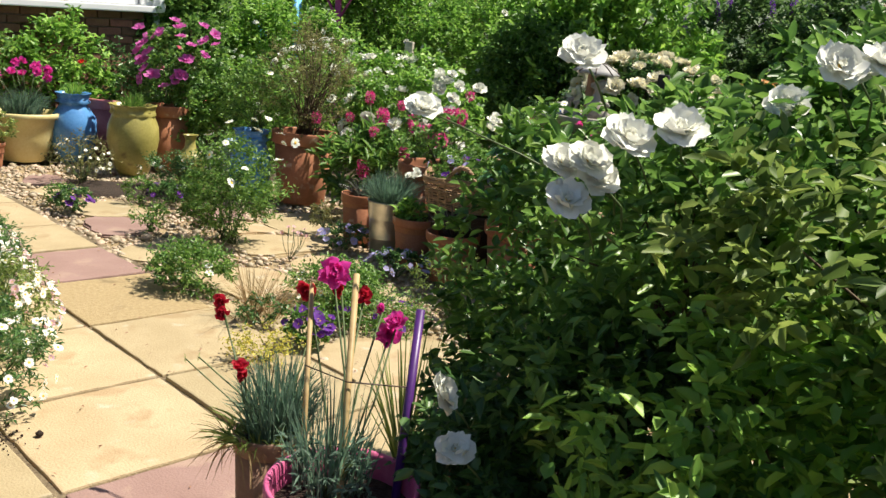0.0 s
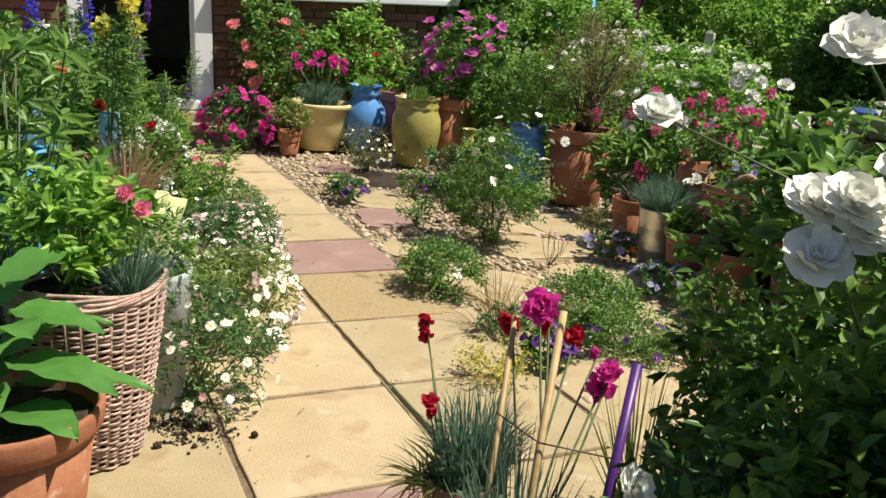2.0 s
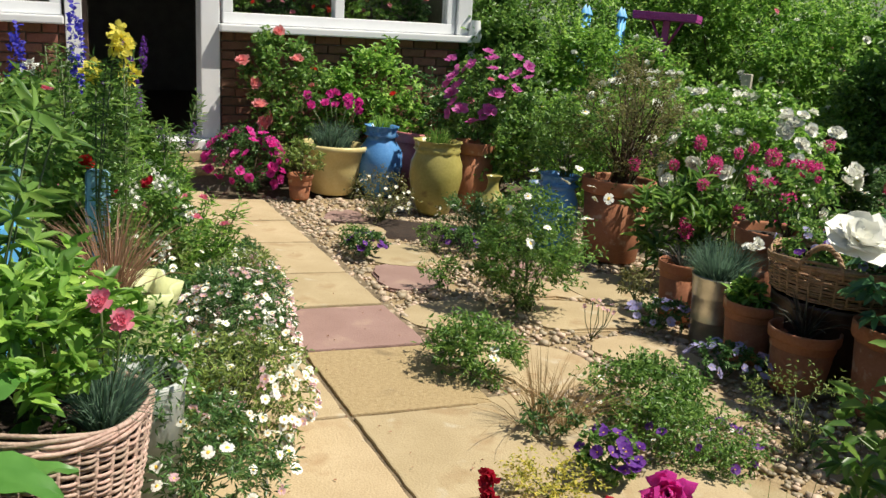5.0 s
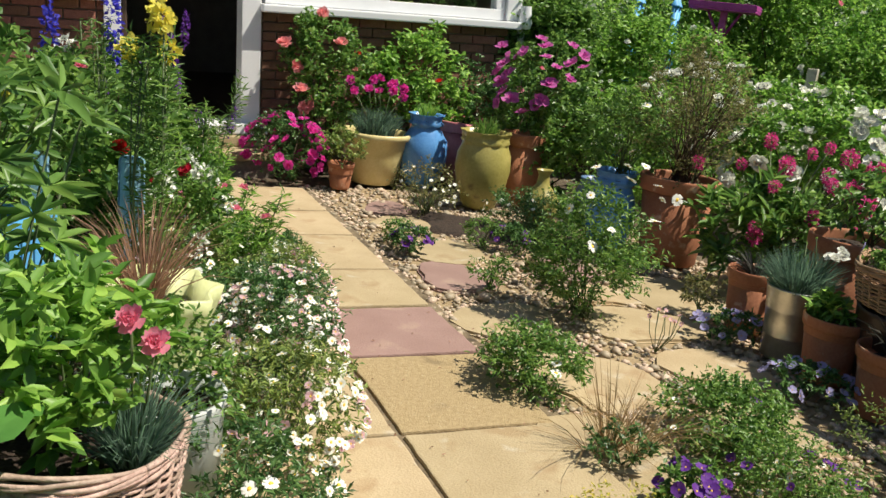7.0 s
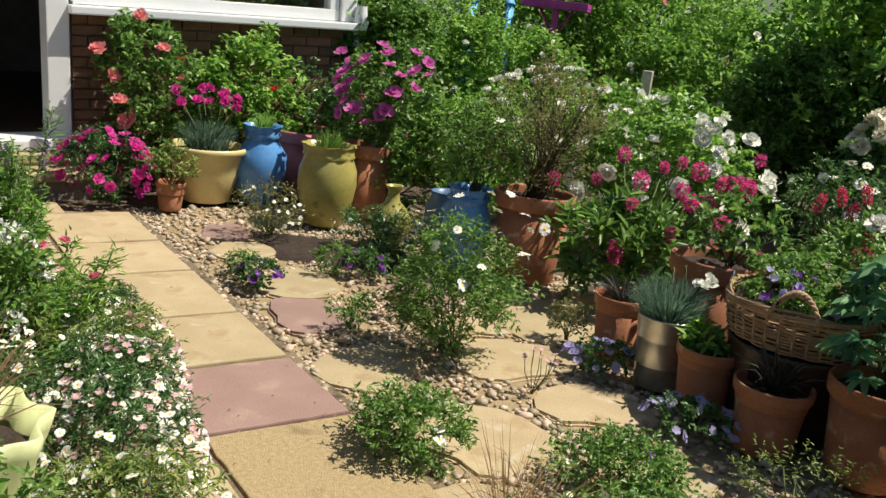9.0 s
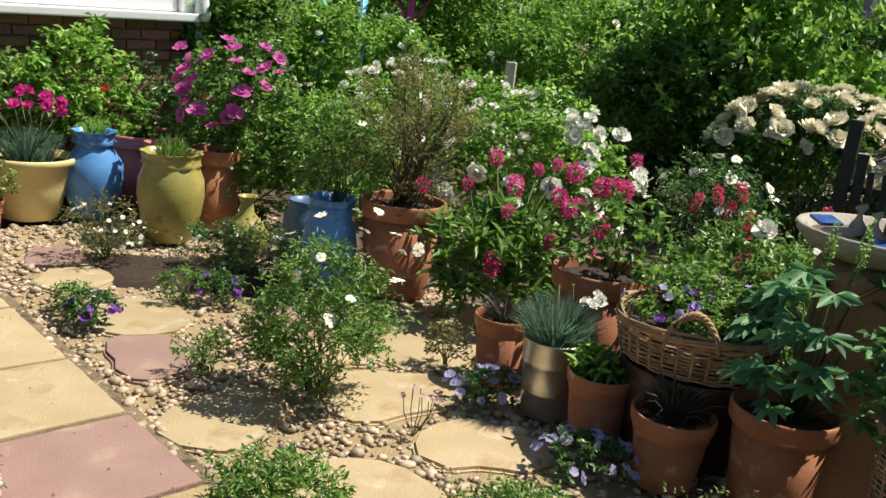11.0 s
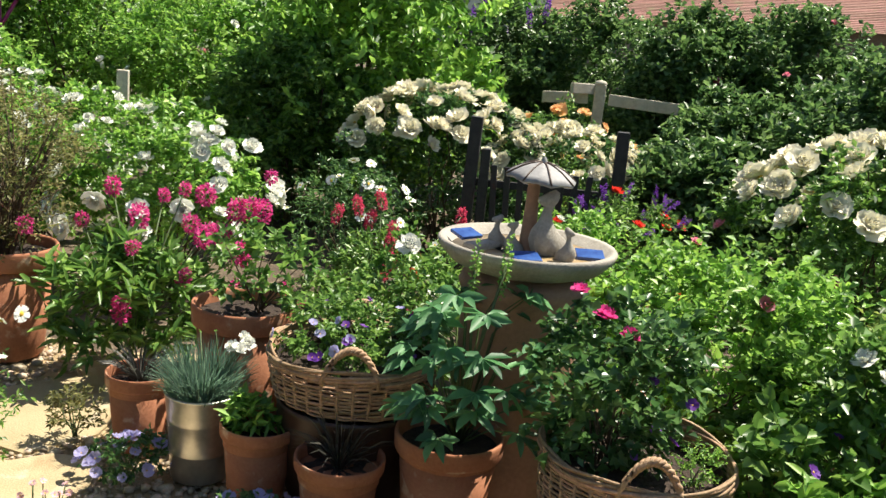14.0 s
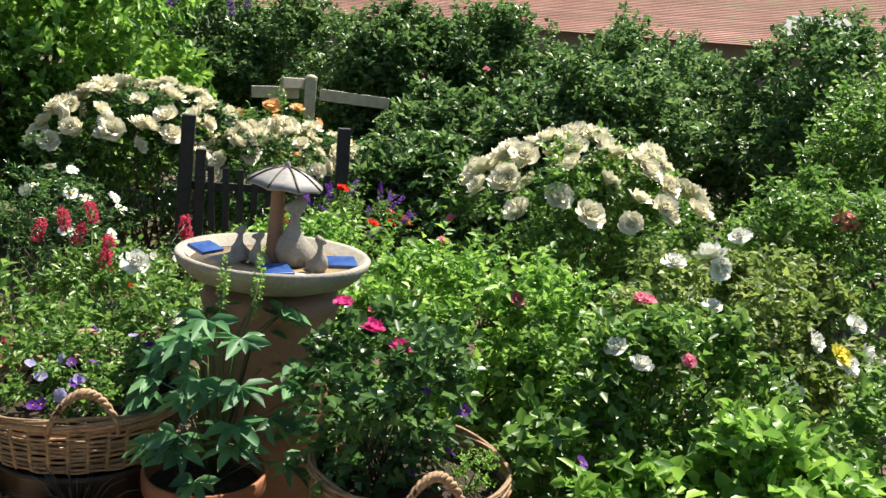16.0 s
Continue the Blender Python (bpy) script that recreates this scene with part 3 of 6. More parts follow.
def basket(x, y, r, h, label, material=WICKER, taper=0.74, handles=(200,), seed=0, soil=0.06, group="wicker baskets", z=0.0):
    """Woven willow: stakes, wavy weavers, a braided border, hoop handles."""
    rng = np.random.default_rng(seed)
    top = thing("wicker_basket", x, y, z, label, "basket", group)
    stakes, segs = 34, 136
    radius_at = lambda s: r * (taper + (1 - taper) * s ** 0.8)
    part("liner", lathe([(radius_at(0) - 0.02, 0.006)] + [(radius_at(s) - 0.02, h * s) for s in (0.3, 0.6, 0.93)], SOIL, 40), None, top)
    stake = tube([(radius_at(q), 0, 0.01 + h * q * 0.97) for q in (0, 0.35, 0.7, 1)], 0.0055, material, 5)
    for k in range(stakes):
        part("stake", stake, None, top, at=pose(0, 0, 0, 0, 0, 360 * k / stakes))
    rows, lines = int(h / 0.0078), []
    for i in range(rows):
        s = (i + 0.5) / rows
        ph = math.pi * (i % 2)
        jit = rng.normal() * 0.0012
        pts = []
        for k in range(segs + 1):
            a = 2 * math.pi * k / segs
            rr = radius_at(s) + 0.005 * math.sin(stakes / 2 * a + ph) + jit
            pts.append((rr * math.cos(a), rr * math.sin(a), 0.008 + h * 0.97 * s + 0.003 * math.sin(2 * a + i * 0.7) + 0.0015 * math.sin(7 * a + i * 2.3)))
        lines.append(pts)
    part("weave", tubes(lines, 0.0042, material, 4), None, top)
    border = []
    for j in range(9):
        pts, turns, lie = [], 2 + j % 3, rng.uniform(0, 6.28)
        for k in range(97):
            a = 2 * math.pi * k / 96
            tw = turns * a + lie
            rr = r + 0.006 * math.cos(tw) + 0.002 * math.sin(9 * a + j)
            pts.append((rr * math.cos(a), rr * math.sin(a), h - 0.012 + 0.004 * j * 0.9 + 0.008 * math.sin(tw) + 0.004 * math.sin(3 * a)))
        border.append(pts)
    part("rim", tubes(border, 0.0052, material, 5), None, top, "border of laid willow rods")
    for deg in handles:
        hl = []
        for j in range(3):
            pts = []
            for k in range(33):
                s = k / 32
                a = radians(deg) + (s - 0.5) * 0.62
                tw = 26 * s + j * 2.1
                rr = r + 0.008 * math.cos(tw) - 0.02 * math.sin(math.pi * s)
                pts.append((rr * math.cos(a), rr * math.sin(a), h - 0.02 + 0.115 * math.sin(math.pi * s) ** 0.6 + 0.008 * math.sin(tw)))
            hl.append(pts)
        part("handle", tubes(hl, 0.0075, material, 5), None, top, "twisted willow hoop handle")
    soil_disc(top, r - 0.025, h - soil, seed)
    return top

# ---- ground ----
U, V, CROSS = Vector((-0.82, 0.572, 0)), Vector((0.572, 0.82, 0)), Vector((-1.51, 3.67, 0))


def plan(u, v, z=0.0):
    """A place by the path's own axes: u along it to the house, v across it to the gravel."""
    p = CROSS + U * u + V * v
    return Vector((p.x, p.y, z))


def sheet(name, material, size, z, cells, rough, label, cx=0.0, cy=0.0):
    n = cells
    verts, faces = [], []
    for i in range(n + 1):
        for j in range(n + 1):
            x, y = cx + (i / n - 0.5) * size, cy + (j / n - 0.5) * size
            verts.append((x, y, z + rough * noise.noise((x * 1.7, y * 1.7, 0))))
    for i in range(n):
        for j in range(n):
            a = i * (n + 1) + j
            faces.append((a, a + n + 1, a + n + 2, a + 1))
    return tagged(new(name, solid(name, verts, faces, material, smooth=True)), label, name, kind="structure")


sheet("ground", EARTH, 900, -0.06, 60, 0.0, "bare brown earth under the garden beds")

# gravel bed: a patch with soft edges between the path and the pots
bed_v, bed_f = [], []
nu, nv = 60, 26
for i in range(nu + 1):
    for j in range(nv + 1):
        p = plan(-2.6 + 6.6 * i / nu, 0.3 + 2.5 * j / nv)
        edge = min(i, nu - i, j, nv - j)
        bed_v.append((p.x, p.y, -0.028 + 0.008 * noise.noise(p * 3.0) - (0.05 if edge == 0 else 0)))
for i in range(nu):
    for j in range(nv):
        a = i * (nv + 1) + j
        bed_f.append((a, a + 1, a + nv + 2, a + nv + 1))
tagged(new("gravel_bed", solid("gravel_bed", bed_v, bed_f, SAND, smooth=True)), "sandy bed of loose pale gravel beside the path", "gravel", kind="structure")

# dark planting bed in front of the jars; its black also paints the shrubs' shade
mulch_v, mulch_f = [(-2.88, 6.42, -0.008)], []
for i in range(40):
    a = 2 * math.pi * i / 40
    w = 1 + 0.22 * noise.noise((3 * math.cos(a), 3 * math.sin(a), 2))
    for s, z in ((0.55, -0.010), (0.9, -0.012), (1.0, -0.05)):
        mulch_v.append((-2.88 + s * w * 0.82 * math.cos(a), 6.42 + s * w * (0.31 * math.sin(a) + 0.13 * math.cos(a)), z + 0.006 * noise.noise((9 * s * math.cos(a), 9 * s * math.sin(a), 0))))
for i in range(40):
    p, q = 1 + 3 * i, 1 + 3 * ((i + 1) % 40)
    mulch_f += [(0, p, q), (p, p + 1, q + 1, q), (p + 1, p + 2, q + 2, q + 1)]
tagged(new("planting_bed", solid("planting_bed", mulch_v, mulch_f, SOIL, smooth=True)), "dark mulched soil by the jars, its darkness also standing for plant shade", "soil", kind="structure")

# earth bed under the paving, level with the slabs' joints
tagged(new("path_bed", solid("path_bed", [plan(-5.2, -1.3, -0.013), plan(-5.2, 0.62, -0.013), plan(3.7, 0.62, -0.013), plan(4.2, -0.75, -0.013)], [(0, 1, 2, 3)], JOINT)),
       "sandy earth joints between the paving slabs", "ground", kind="structure")

# ---- house ----
HX, HY, HTURN = -5.24, 6.78, 55.1
HOUSE_AT = pose(HX, HY, -0.035, 0, -2.0, HTURN)
house = thing("house", HX, HY, 0, "brown brick house with white window frames and open door", "house", turn=HTURN)
house.matrix_basis = HOUSE_AT


def hpart(name, bm, material, label="", parent=None):
    return part(name, bm, material, parent or house, label)


front = hpart("wall", box(0.04, 0.012, -0.1, 2.2, 0.24, 1.2), MORTAR, "brown brick wall under the window")
front_left = hpart("wall", box(-3.2, 0.012, -0.1, -1.12, 0.24, 1.2), MORTAR, "brown brick wall beside the door")
hpart("wall", box(2.16, 0.25, -0.1, 2.38, 5.0, 2.4), MORTAR, "side wall")
# upper wall and roof are out of view, added to shape light and reflections
hpart("wall", box(-3.2, 0.0, 2.32, 2.38, 0.24, 3.4), MORTAR, "unseen wall above the window, added for light and reflections")
hpart("roof", box(-3.5, -0.4, 3.4, 2.7, 5.4, 3.55, 0.02), SLATE, "unseen roof slab, added for light and reflections")
# inner surfaces coloured dark so the room behind the door looks dim
hpart("wall", box(-3.2, 4.6, 0.0, 2.15, 4.8, 3.4), PLASTER_DIM, "plain inner wall")
hpart("wall", box(-3.4, 0.25, 0.0, -3.2, 4.8, 3.4), PLASTER_DIM, "plain side wall")
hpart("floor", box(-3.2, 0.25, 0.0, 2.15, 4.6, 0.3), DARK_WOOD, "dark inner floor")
hpart("ceiling", box(-3.2, 0.25, 2.4, 2.15, 4.6, 2.5), PLASTER_DIM, "plain inner ceiling")
hpart("door_post", box(-0.12, -0.05, 0.3, 0.03, 0.2, 2.32, 0.008), UPVC, "white door post")
hpart("door_post", box(-1.12, -0.05, 0.3, -1.0, 0.2, 2.32, 0.008), UPVC, "white door post")
hpart("door_head", box(-1.0, -0.05, 2.2, -0.12, 0.2, 2.32, 0.008), UPVC)
hpart("threshold", box(-1.2, -0.16, 0.255, 0.08, 0.2, 0.335, 0.012), UPVC, "white door sill")
door = hpart("door", box(-0.99, 0.3, 0.32, -0.94, 1.12, 2.2, 0.01), DARK_WOOD, "dark wooden door standing open")
hpart("handle", box(-0.93, 1.0, 1.2, -0.9, 1.03, 1.34, 0.005), ZINC, "metal door handle", door)


def window_unit(x0, x1, z0, z1, mullions):
    w = hpart("window", box(x0, -0.03, z0, x1, 0.1, z0 + 0.09, 0.008), UPVC, "white framed window")
    hpart("frame", box(x0, -0.03, z1 - 0.08, x1, 0.1, z1, 0.008), UPVC, parent=w)
    xs = [x0] + mullions + [x1 - 0.08]
    for a in xs:
        hpart("mullion", box(a, -0.028, z0 + 0.088, a + 0.08, 0.098, z1 - 0.078, 0.006), UPVC, parent=w)
    for a, b in zip(xs, xs[1:]):
        pane = hpart("pane", box(a + 0.08, 0.03, z0 + 0.09, b, 0.036, z1 - 0.08), GLASS, parent=w)
        pane.visible_shadow = False
    return w


window_unit(0.06, 2.12, 1.265, 2.32, [1.0])
window_unit(-3.1, -1.14, 1.265, 2.32, [-2.2])
hpart("window_sill", box(0.02, -0.15, 1.2, 2.24, 0.12, 1.262, 0.012), UPVC, "white window sill")
hpart("window_sill", box(-3.2, -0.15, 1.2, -1.13, 0.12, 1.262, 0.012), UPVC, "white window sill")
hpart("corner_post", box(2.13, -0.06, 1.264, 2.27, 0.12, 2.32, 0.01), UPVC, "white corner post")
hpart("bracket", lathe([(0.0, 0), (0.05, 0.01), (0.062, 0.06), (0.05, 0.14), (0.045, 0.2)], UPVC, 20), None, "white turned bracket").matrix_basis = pose(2.29, -0.1, 1.2)
hpart("drainpipe", lathe([(0.034, -0.05), (0.034, 1.2), (0.04, 1.21), (0.04, 1.27), (0.034, 1.28)], UPVC, 18), None, "white pipe").matrix_basis = pose(2.3, -0.02, 0)
step = thing("doorstep", HX, HY, 0, "buff stone doorstep below the open door", "step", kind="structure", turn=HTURN)
step.matrix_basis = HOUSE_AT
part("tread", box(-1.25, -0.52, 0.11, 0.1, -0.02, 0.17, 0.012), SLAB, step)
part("riser", box(-1.22, -0.49, -0.1, 0.07, -0.02, 0.11, 0.01), MORTAR, step, "brick riser")
part("tread", box(-1.2, -0.24, 0.172, 0.07, -0.01, 0.252, 0.012), SLAB, step)

# flowers in pots on the inner window ledge
ledge = hpart("window_ledge", box(0.06, 0.26, 1.1, 2.1, 0.5, 1.16, 0.01), UPVC, "white inner ledge")


def house_place(x, y, z=0.0):
    return Matrix(house.matrix_basis) @ Vector((x, y, z))


for k, (a, kind, fm) in enumerate(((0.28, LEAF, ROSE_RED), (0.62, LEAF_DARK, ROSE_PINK), (0.9, LEAF, ROSE_RED), (1.25, LEAF_LIGHT, ROSE_RED), (1.55, LEAF, ROSE_PINK), (1.85, LEAF_DARK, ROSE_CORAL))):
    p = house_place(a, 0.38, 1.16)
    q = flowerpot(p.x, p.y, 0.08, 0.14, "small terracotta pot of geraniums on the window ledge", z=p.z, seed=40 + k, group="pots on the window ledge")
    bush("geranium", 0, 0, (0.16, 0.14, 0.34), 350, (0.05, 0.045), kind, 300 + k, "", parent=q, place=(0, 0, 0.1), twigs=4,
         flowers=((fm, 7, 0.028, "flower", 0.3),), spread=0.04)

# ---- near planters left of the path ----
pot = flowerpot(-1.17, 2.01, 0.215, 0.355, "large terracotta pot of broad-leaved foxglove by the path", seed=1, soil=0.05, rim=0.16, group="planters left of the path")
rng = np.random.default_rng(5)
for k in range(20):
    a = 2.4 * k
    tip = Vector((math.cos(a), math.sin(a), 0))
    le, wi = rng.uniform(0.2, 0.31), rng.uniform(0.10, 0.14)
    lift = radians(rng.uniform(8, 55))
    verts, faces = [], []
    sd = Vector((-tip.y, tip.x, 0))
    for i in range(9):
        s = i / 8
        ang = lift - s * 0.9
        c = tip * (0.02 + le * s * math.cos(lift * 0.8)) + Vector((0, 0, le * s * math.sin(lift) - 0.14 * s * s * le / 0.3))
        w = wi * (0.16 + 1.0 * math.sin(math.pi * min(1, s ** 0.8)) * 0.84) * (1 if i < 8 else 0.1)
        for q in (-0.5, -0.25, 0, 0.25, 0.5):
            verts.append(c + sd * (w * q) + Vector((0, 0, 0.12 * abs(q) * wi + 0.006 * math.sin(i * 2.1 + q * 9))))
    for i in range(8):
        for j in range(4):
            b = i * 5 + j
            faces.append((b, b + 1, b + 6, b + 5))
    part("leaf", solid("broad_leaf", verts, faces, LEAF_BIG, smooth=True), None, pot, at=pose(0.05 * math.cos(a) - 0.08, 0.05 * math.sin(a), 0.32 + 0.014 * k))

willow = basket(-1.38, 2.40, 0.2, 0.5, "tall weathered wicker basket planted with leafy herbs and a carnation", WICKER_PALE, 0.66, (), 3, group="planters left of the path")
bush("herbs", 0, 0, (0.19, 0.19, 0.30), 1000, (0.05, 0.021), LEAF_LIGHT, 11, "", parent=willow, place=(-0.07, 0.0, 0.45), twigs=22, per=9, spread=0.09, trunk=STEM, plain=False, upright=0.9)
tuft(willow, 0.1, 0.06, 0.44, 0.2, 0.15, 340, 0.0036, LEAF_BLUE, 12)
for k, q in enumerate(((0.16, 0.0, 0.76), (0.185, 0.03, 0.72))):
    stalk(willow, (0.1, 0.05, 0.45), q)
    bloom(willow, CARN_PINK, q, 0.027, (0.5, -1, 0.6), np.random.default_rng(k), "carnation")

grey = thing("plastic_bucket", -1.50, 2.72, 0, "tall pale grey plastic planter behind the basket", "planter", "planters left of the path")
part("body", lathe([(0.10, 0), (0.105, 0.01), (0.112, 0.2), (0.118, 0.202), (0.125, 0.42), (0.13, 0.44), (0.12, 0.44), (0.112, 0.38)], GREY_PLASTIC, 40), None, grey)
soil_disc(grey, 0.115, 0.40, 2)
bush("leafy_plant", 0, 0, (0.15, 0.14, 0.17), 600, (0.034, 0.014), LEAF, 14, "", parent=grey, place=(0, 0, 0.38), twigs=6, trunk=STEM)

lime = thing("fluted_planter", -1.82, 2.92, 0, "pale lime glazed planter with a wavy scalloped rim", "planter", "planters left of the path")
part("body", lathe([(0.12, 0), (0.13, 0.02), (0.15, 0.3), (0.17, 0.5), (0.2, 0.58), (0.21, 0.62), (0.2, 0.625), (0.17, 0.55)], LIME_GLAZE, 64, 0.01, 4, 8, 0.09, 0.45), None, lime)
soil_disc(lime, 0.16, 0.55, 5)
lime.scale = (0.85, 0.85, 0.9)
tuft(lime, 0, 0, 0.55, 0.34, 0.28, 210, 0.0045, GRASS_RED, 15, "bronze_grass")

blue = thing("slatted_planter", -2.10, 2.62, 0, "sky blue painted wooden slatted planter of lupins", "planter", "planters left of the path", turn=20)
blue.scale = (0.75, 0.75, 0.87)
for sx in (-1, 1):
    for sy in (-1, 1):
        part("post", box(sx * 0.17 - 0.02, sy * 0.17 - 0.02, 0, sx * 0.17 + 0.02, sy * 0.17 + 0.02, 0.84, 0.004), SKY_BLUE, blue)
for side in range(4):
    for k in range(5):
        x = -0.12 + 0.06 * k
        part("slat", box(x - 0.026, -0.185, 0.06, x + 0.026, -0.172, 0.80, 0.003), SKY_BLUE, blue, at=pose(0, 0, 0, 0, 0, 90 * side))
    part("rail", box(-0.19, -0.198, 0.79, 0.19, -0.165, 0.83, 0.004), SKY_BLUE, blue, at=pose(0, 0, 0, 0, 0, 90 * side))
part("soil", box(-0.165, -0.165, 0.7, 0.165, 0.165, 0.76, 0.01), SOIL, blue)


def palmate(parent, x, y, z, spread, height, count, seed, material=LEAF):
    """Lupin-like fingered leaves on stalks."""
    rng = np.random.default_rng(seed)
    base, way = [], []
    lines = []
    for k in range(count):
        a, r = rng.uniform(0, 6.28), spread * math.sqrt(rng.uniform(0, 1))
        c = np.array([x + r * math.cos(a), y + r * math.sin(a), z + height * rng.uniform(0.15, 1)])
        lines.append([(x, y, z), (x + 0.5 * (c[0] - x), y + 0.5 * (c[1] - y), z + 0.6 * (c[2] - z)), tuple(c)])
        up = unit(np.array([math.cos(a) * 0.5, math.sin(a) * 0.5, 1.0]) + rng.normal(size=3) * 0.3)
        s = unit(np.cross(up, rng.normal(size=3)))
        t = np.cross(up, s)
        for j in range(9):
            b = 2 * math.pi * j / 9
            base.append(c)
            way.append(s * math.cos(b) + t * math.sin(b) + up * 0.25)
    part("foliage", leaves(rng, np.array(base), np.array(way), 0.085, 0.022, material, droop=0.1), None, parent)
    part("stem", tubes(lines, 0.003, STEM, 4), None, parent)


palmate(blue, 0, 0, 0.72, 0.3, 0.5, 90, 16)
for k in range(4):
    q = (0.06 * k - 0.12, 0.04 * k, 1.1 + 0.05 * (k % 2))
    stalk(blue, (0, 0, 0.64), q, 0.005, TWIG)
    bloom(blue, HEAD_YELLOW, Vector(q) + Vector((0, 0, 0.03)), 0.05, (0, 0, 1), np.random.default_rng(k), "flower_spike")
for q in ((0.2, -0.16, 0.62), (0.22, -0.1, 0.55)):
    bloom(blue, PANSY_PURPLE, q, 0.03, (0.8, -0.8, 0.3), rng, "pansy")

lupin = thing("lupin", -1.76, 2.45, 0, "leafy lupin with fingered leaves on tall stems", "flowering plant")
palmate(lupin, 0, 0, 0.05, 0.26, 1.05, 46, 17)

chair = thing("garden_chair", -2.43, 3.12, 0, "small pale blue wooden garden chair among the flowers", "chair", turn=35)
part("seat", box(-0.17, -0.17, 0.40, 0.17, 0.17, 0.43, 0.008), PALE_BLUE, chair)
for sx in (-0.15, 0.15):
    part("leg", box(sx - 0.018, -0.165, 0, sx + 0.018, -0.13, 0.40, 0.004), PALE_BLUE, chair)
    part("leg", box(sx - 0.018, 0.13, 0, sx + 0.018, 0.165, 0.68, 0.004), PALE_BLUE, chair)
    part("backrest", box(sx - 0.04, 0.135, 0.56, sx + 0.04, 0.155, 0.76, 0.02), PALE_BLUE, chair)


def spikes(parent, places, mesh, size, rng, name, z0=0.0, dark=None):
    for q in places:
        stalk(parent, (q[0] * 0.8, q[1] * 0.8, z0), q, 0.004, dark or STEM)
        bloom(parent, mesh, q, size * rng.uniform(0.85, 1.15), (0.05, 0, 1), rng, name, wilt=0.06)


# tall border behind the planters, along the path to the door
def feathery(name, x, y, height, spread, seed, label, material=LEAF, count=1500, blooms=(), category="flowering plant", lowest=0.65):
    """Upright stems clothed in fine leaves."""
    rng = np.random.default_rng(seed)
    top = thing(name, x, y, 0, label, category, "tall border plants")
    base, way, lines = [], [], []
    stems = max(6, count // 130)
    for k in range(stems):
        a, r = rng.uniform(0, 6.28), spread * math.sqrt(rng.uniform(0, 1))
        foot = np.array([r * 0.5 * math.cos(a), r * 0.5 * math.sin(a), 0])
        tip = np.array([r * math.cos(a), r * math.sin(a), height * rng.uniform(lowest, 1)])
        lines.append([foot, foot * 0.4 + tip * 0.6 + rng.normal(size=3) * 0.02, tip])
        n = int(1.7 * count) // stems
        s = rng.uniform(0.08, 1, (n, 1))
        base.append(foot + (tip - foot) * s + rng.normal(size=(n, 3)) * 0.012)
        d = unit(rng.normal(size=(n, 3)) * np.array([1, 1, 0.4]) + np.array([0, 0, 0.5]))
        way.append(d)
    part("foliage", leaves(rng, np.concatenate(base), np.concatenate(way), 0.048, 0.007, material, plain=True), None, top)
    part("stem", tubes(lines, 0.0035, STEM, 4), None, top)
    for mesh, n, size, fname in blooms:
        for k in range(n):
            q = lines[k % stems][-1] + rng.normal(size=3) * np.array([0.04, 0.04, 0.03])
            bloom(top, mesh, q, size, (0, 0, 1), rng, fname, wilt=0.12)
    return top


feathery("larkspur", -3.26, 4.32, 0.95, 0.24, 21, "tall green larkspur stems with dark blue spikes", LEAF, 1500, ((SPIKE_PURPLE, 2, 0.07, "flower_spike"),))
feathery("larkspur", -3.9, 4.5, 0.9, 0.18, 22, "tall green larkspur stems with dark blue spikes", LEAF, 1800, ((SPIKE_PURPLE, 4, 0.09, "flower_spike"),))
feathery("delphinium", -3.2, 3.85, 1.12, 0.18, 23, "tall delphinium with violet blue flower spikes", LEAF, 1300, ((SPIKE_BLUE, 2, 0.11, "flower_spike"),), lowest=0.9)
feathery("snapdragon", -2.32, 3.36, 1.2, 0.15, 24, "tall yellow snapdragon with slim leaves", LEAF, 900, ((HEAD_YELLOW, 5, 0.05, "flower_spike"), (SPIKE_PURPLE, 2, 0.05, "flower_spike")), lowest=0.93)
feathery("larkspur", -3.02, 4.14, 0.66, 0.2, 35, "soft feathery green larkspur in front of the door", LEAF_LIGHT, 1300)
feathery("larkspur", -3.48, 4.5, 0.72, 0.16, 36, "soft feathery green larkspur in front of the door", LEAF, 1100, ((SPIKE_PURPLE, 3, 0.05, "flower_spike"),))
feathery("fern_leaved_plant", -2.75, 4.1, 0.6, 0.26, 25, "soft feathery green plant with small pink flowers", LEAF_LIGHT, 1800, ((ROSE_PINK, 6, 0.025, "flower"),))
bush("rose_shrub", -3.0, 3.25, (0.5, 0.45, 1.05), 4200, (0.06, 0.035), LEAF, 26, "leafy green shrub rose with a few pink flowers", flowers=((ROSE_PINK, 8, 0.035, "rose"), (ROSE_RED, 3, 0.03, "rose")))
bush("leafy_shrub", -3.7, 4.05, (0.5, 0.5, 0.95), 3600, (0.06, 0.035), LEAF, 27, "dense green shrub beside the house", flowers=((HEAD_WHITE, 5, 0.07, "flower_head"),))
bush("leafy_shrub", -2.6, 2.55, (0.45, 0.4, 1.1), 3600, (0.065, 0.035), LEAF_LIGHT, 28, "tall light green shrub behind the planters")
bush("leafy_shrub", -4.5, 4.9, (0.5, 0.45, 0.8), 2600, (0.06, 0.035), LEAF, 29, "green shrub under the window")
bush("candytuft", -2.62, 3.75, (0.2, 0.18, 0.62), 700, (0.05, 0.02), LEAF, 30, "green clump with flat white flower heads", "flowering plant", ((HEAD_WHITE, 10, 0.06, "flower_head", 0.6), (CARN_CRIMSON, 4, 0.03, "flower")))
bush("leafy_shrub", -1.9, 1.6, (0.5, 0.5, 0.75), 3000, (0.07, 0.04), LEAF, 31, "green shrub beside the near pots")
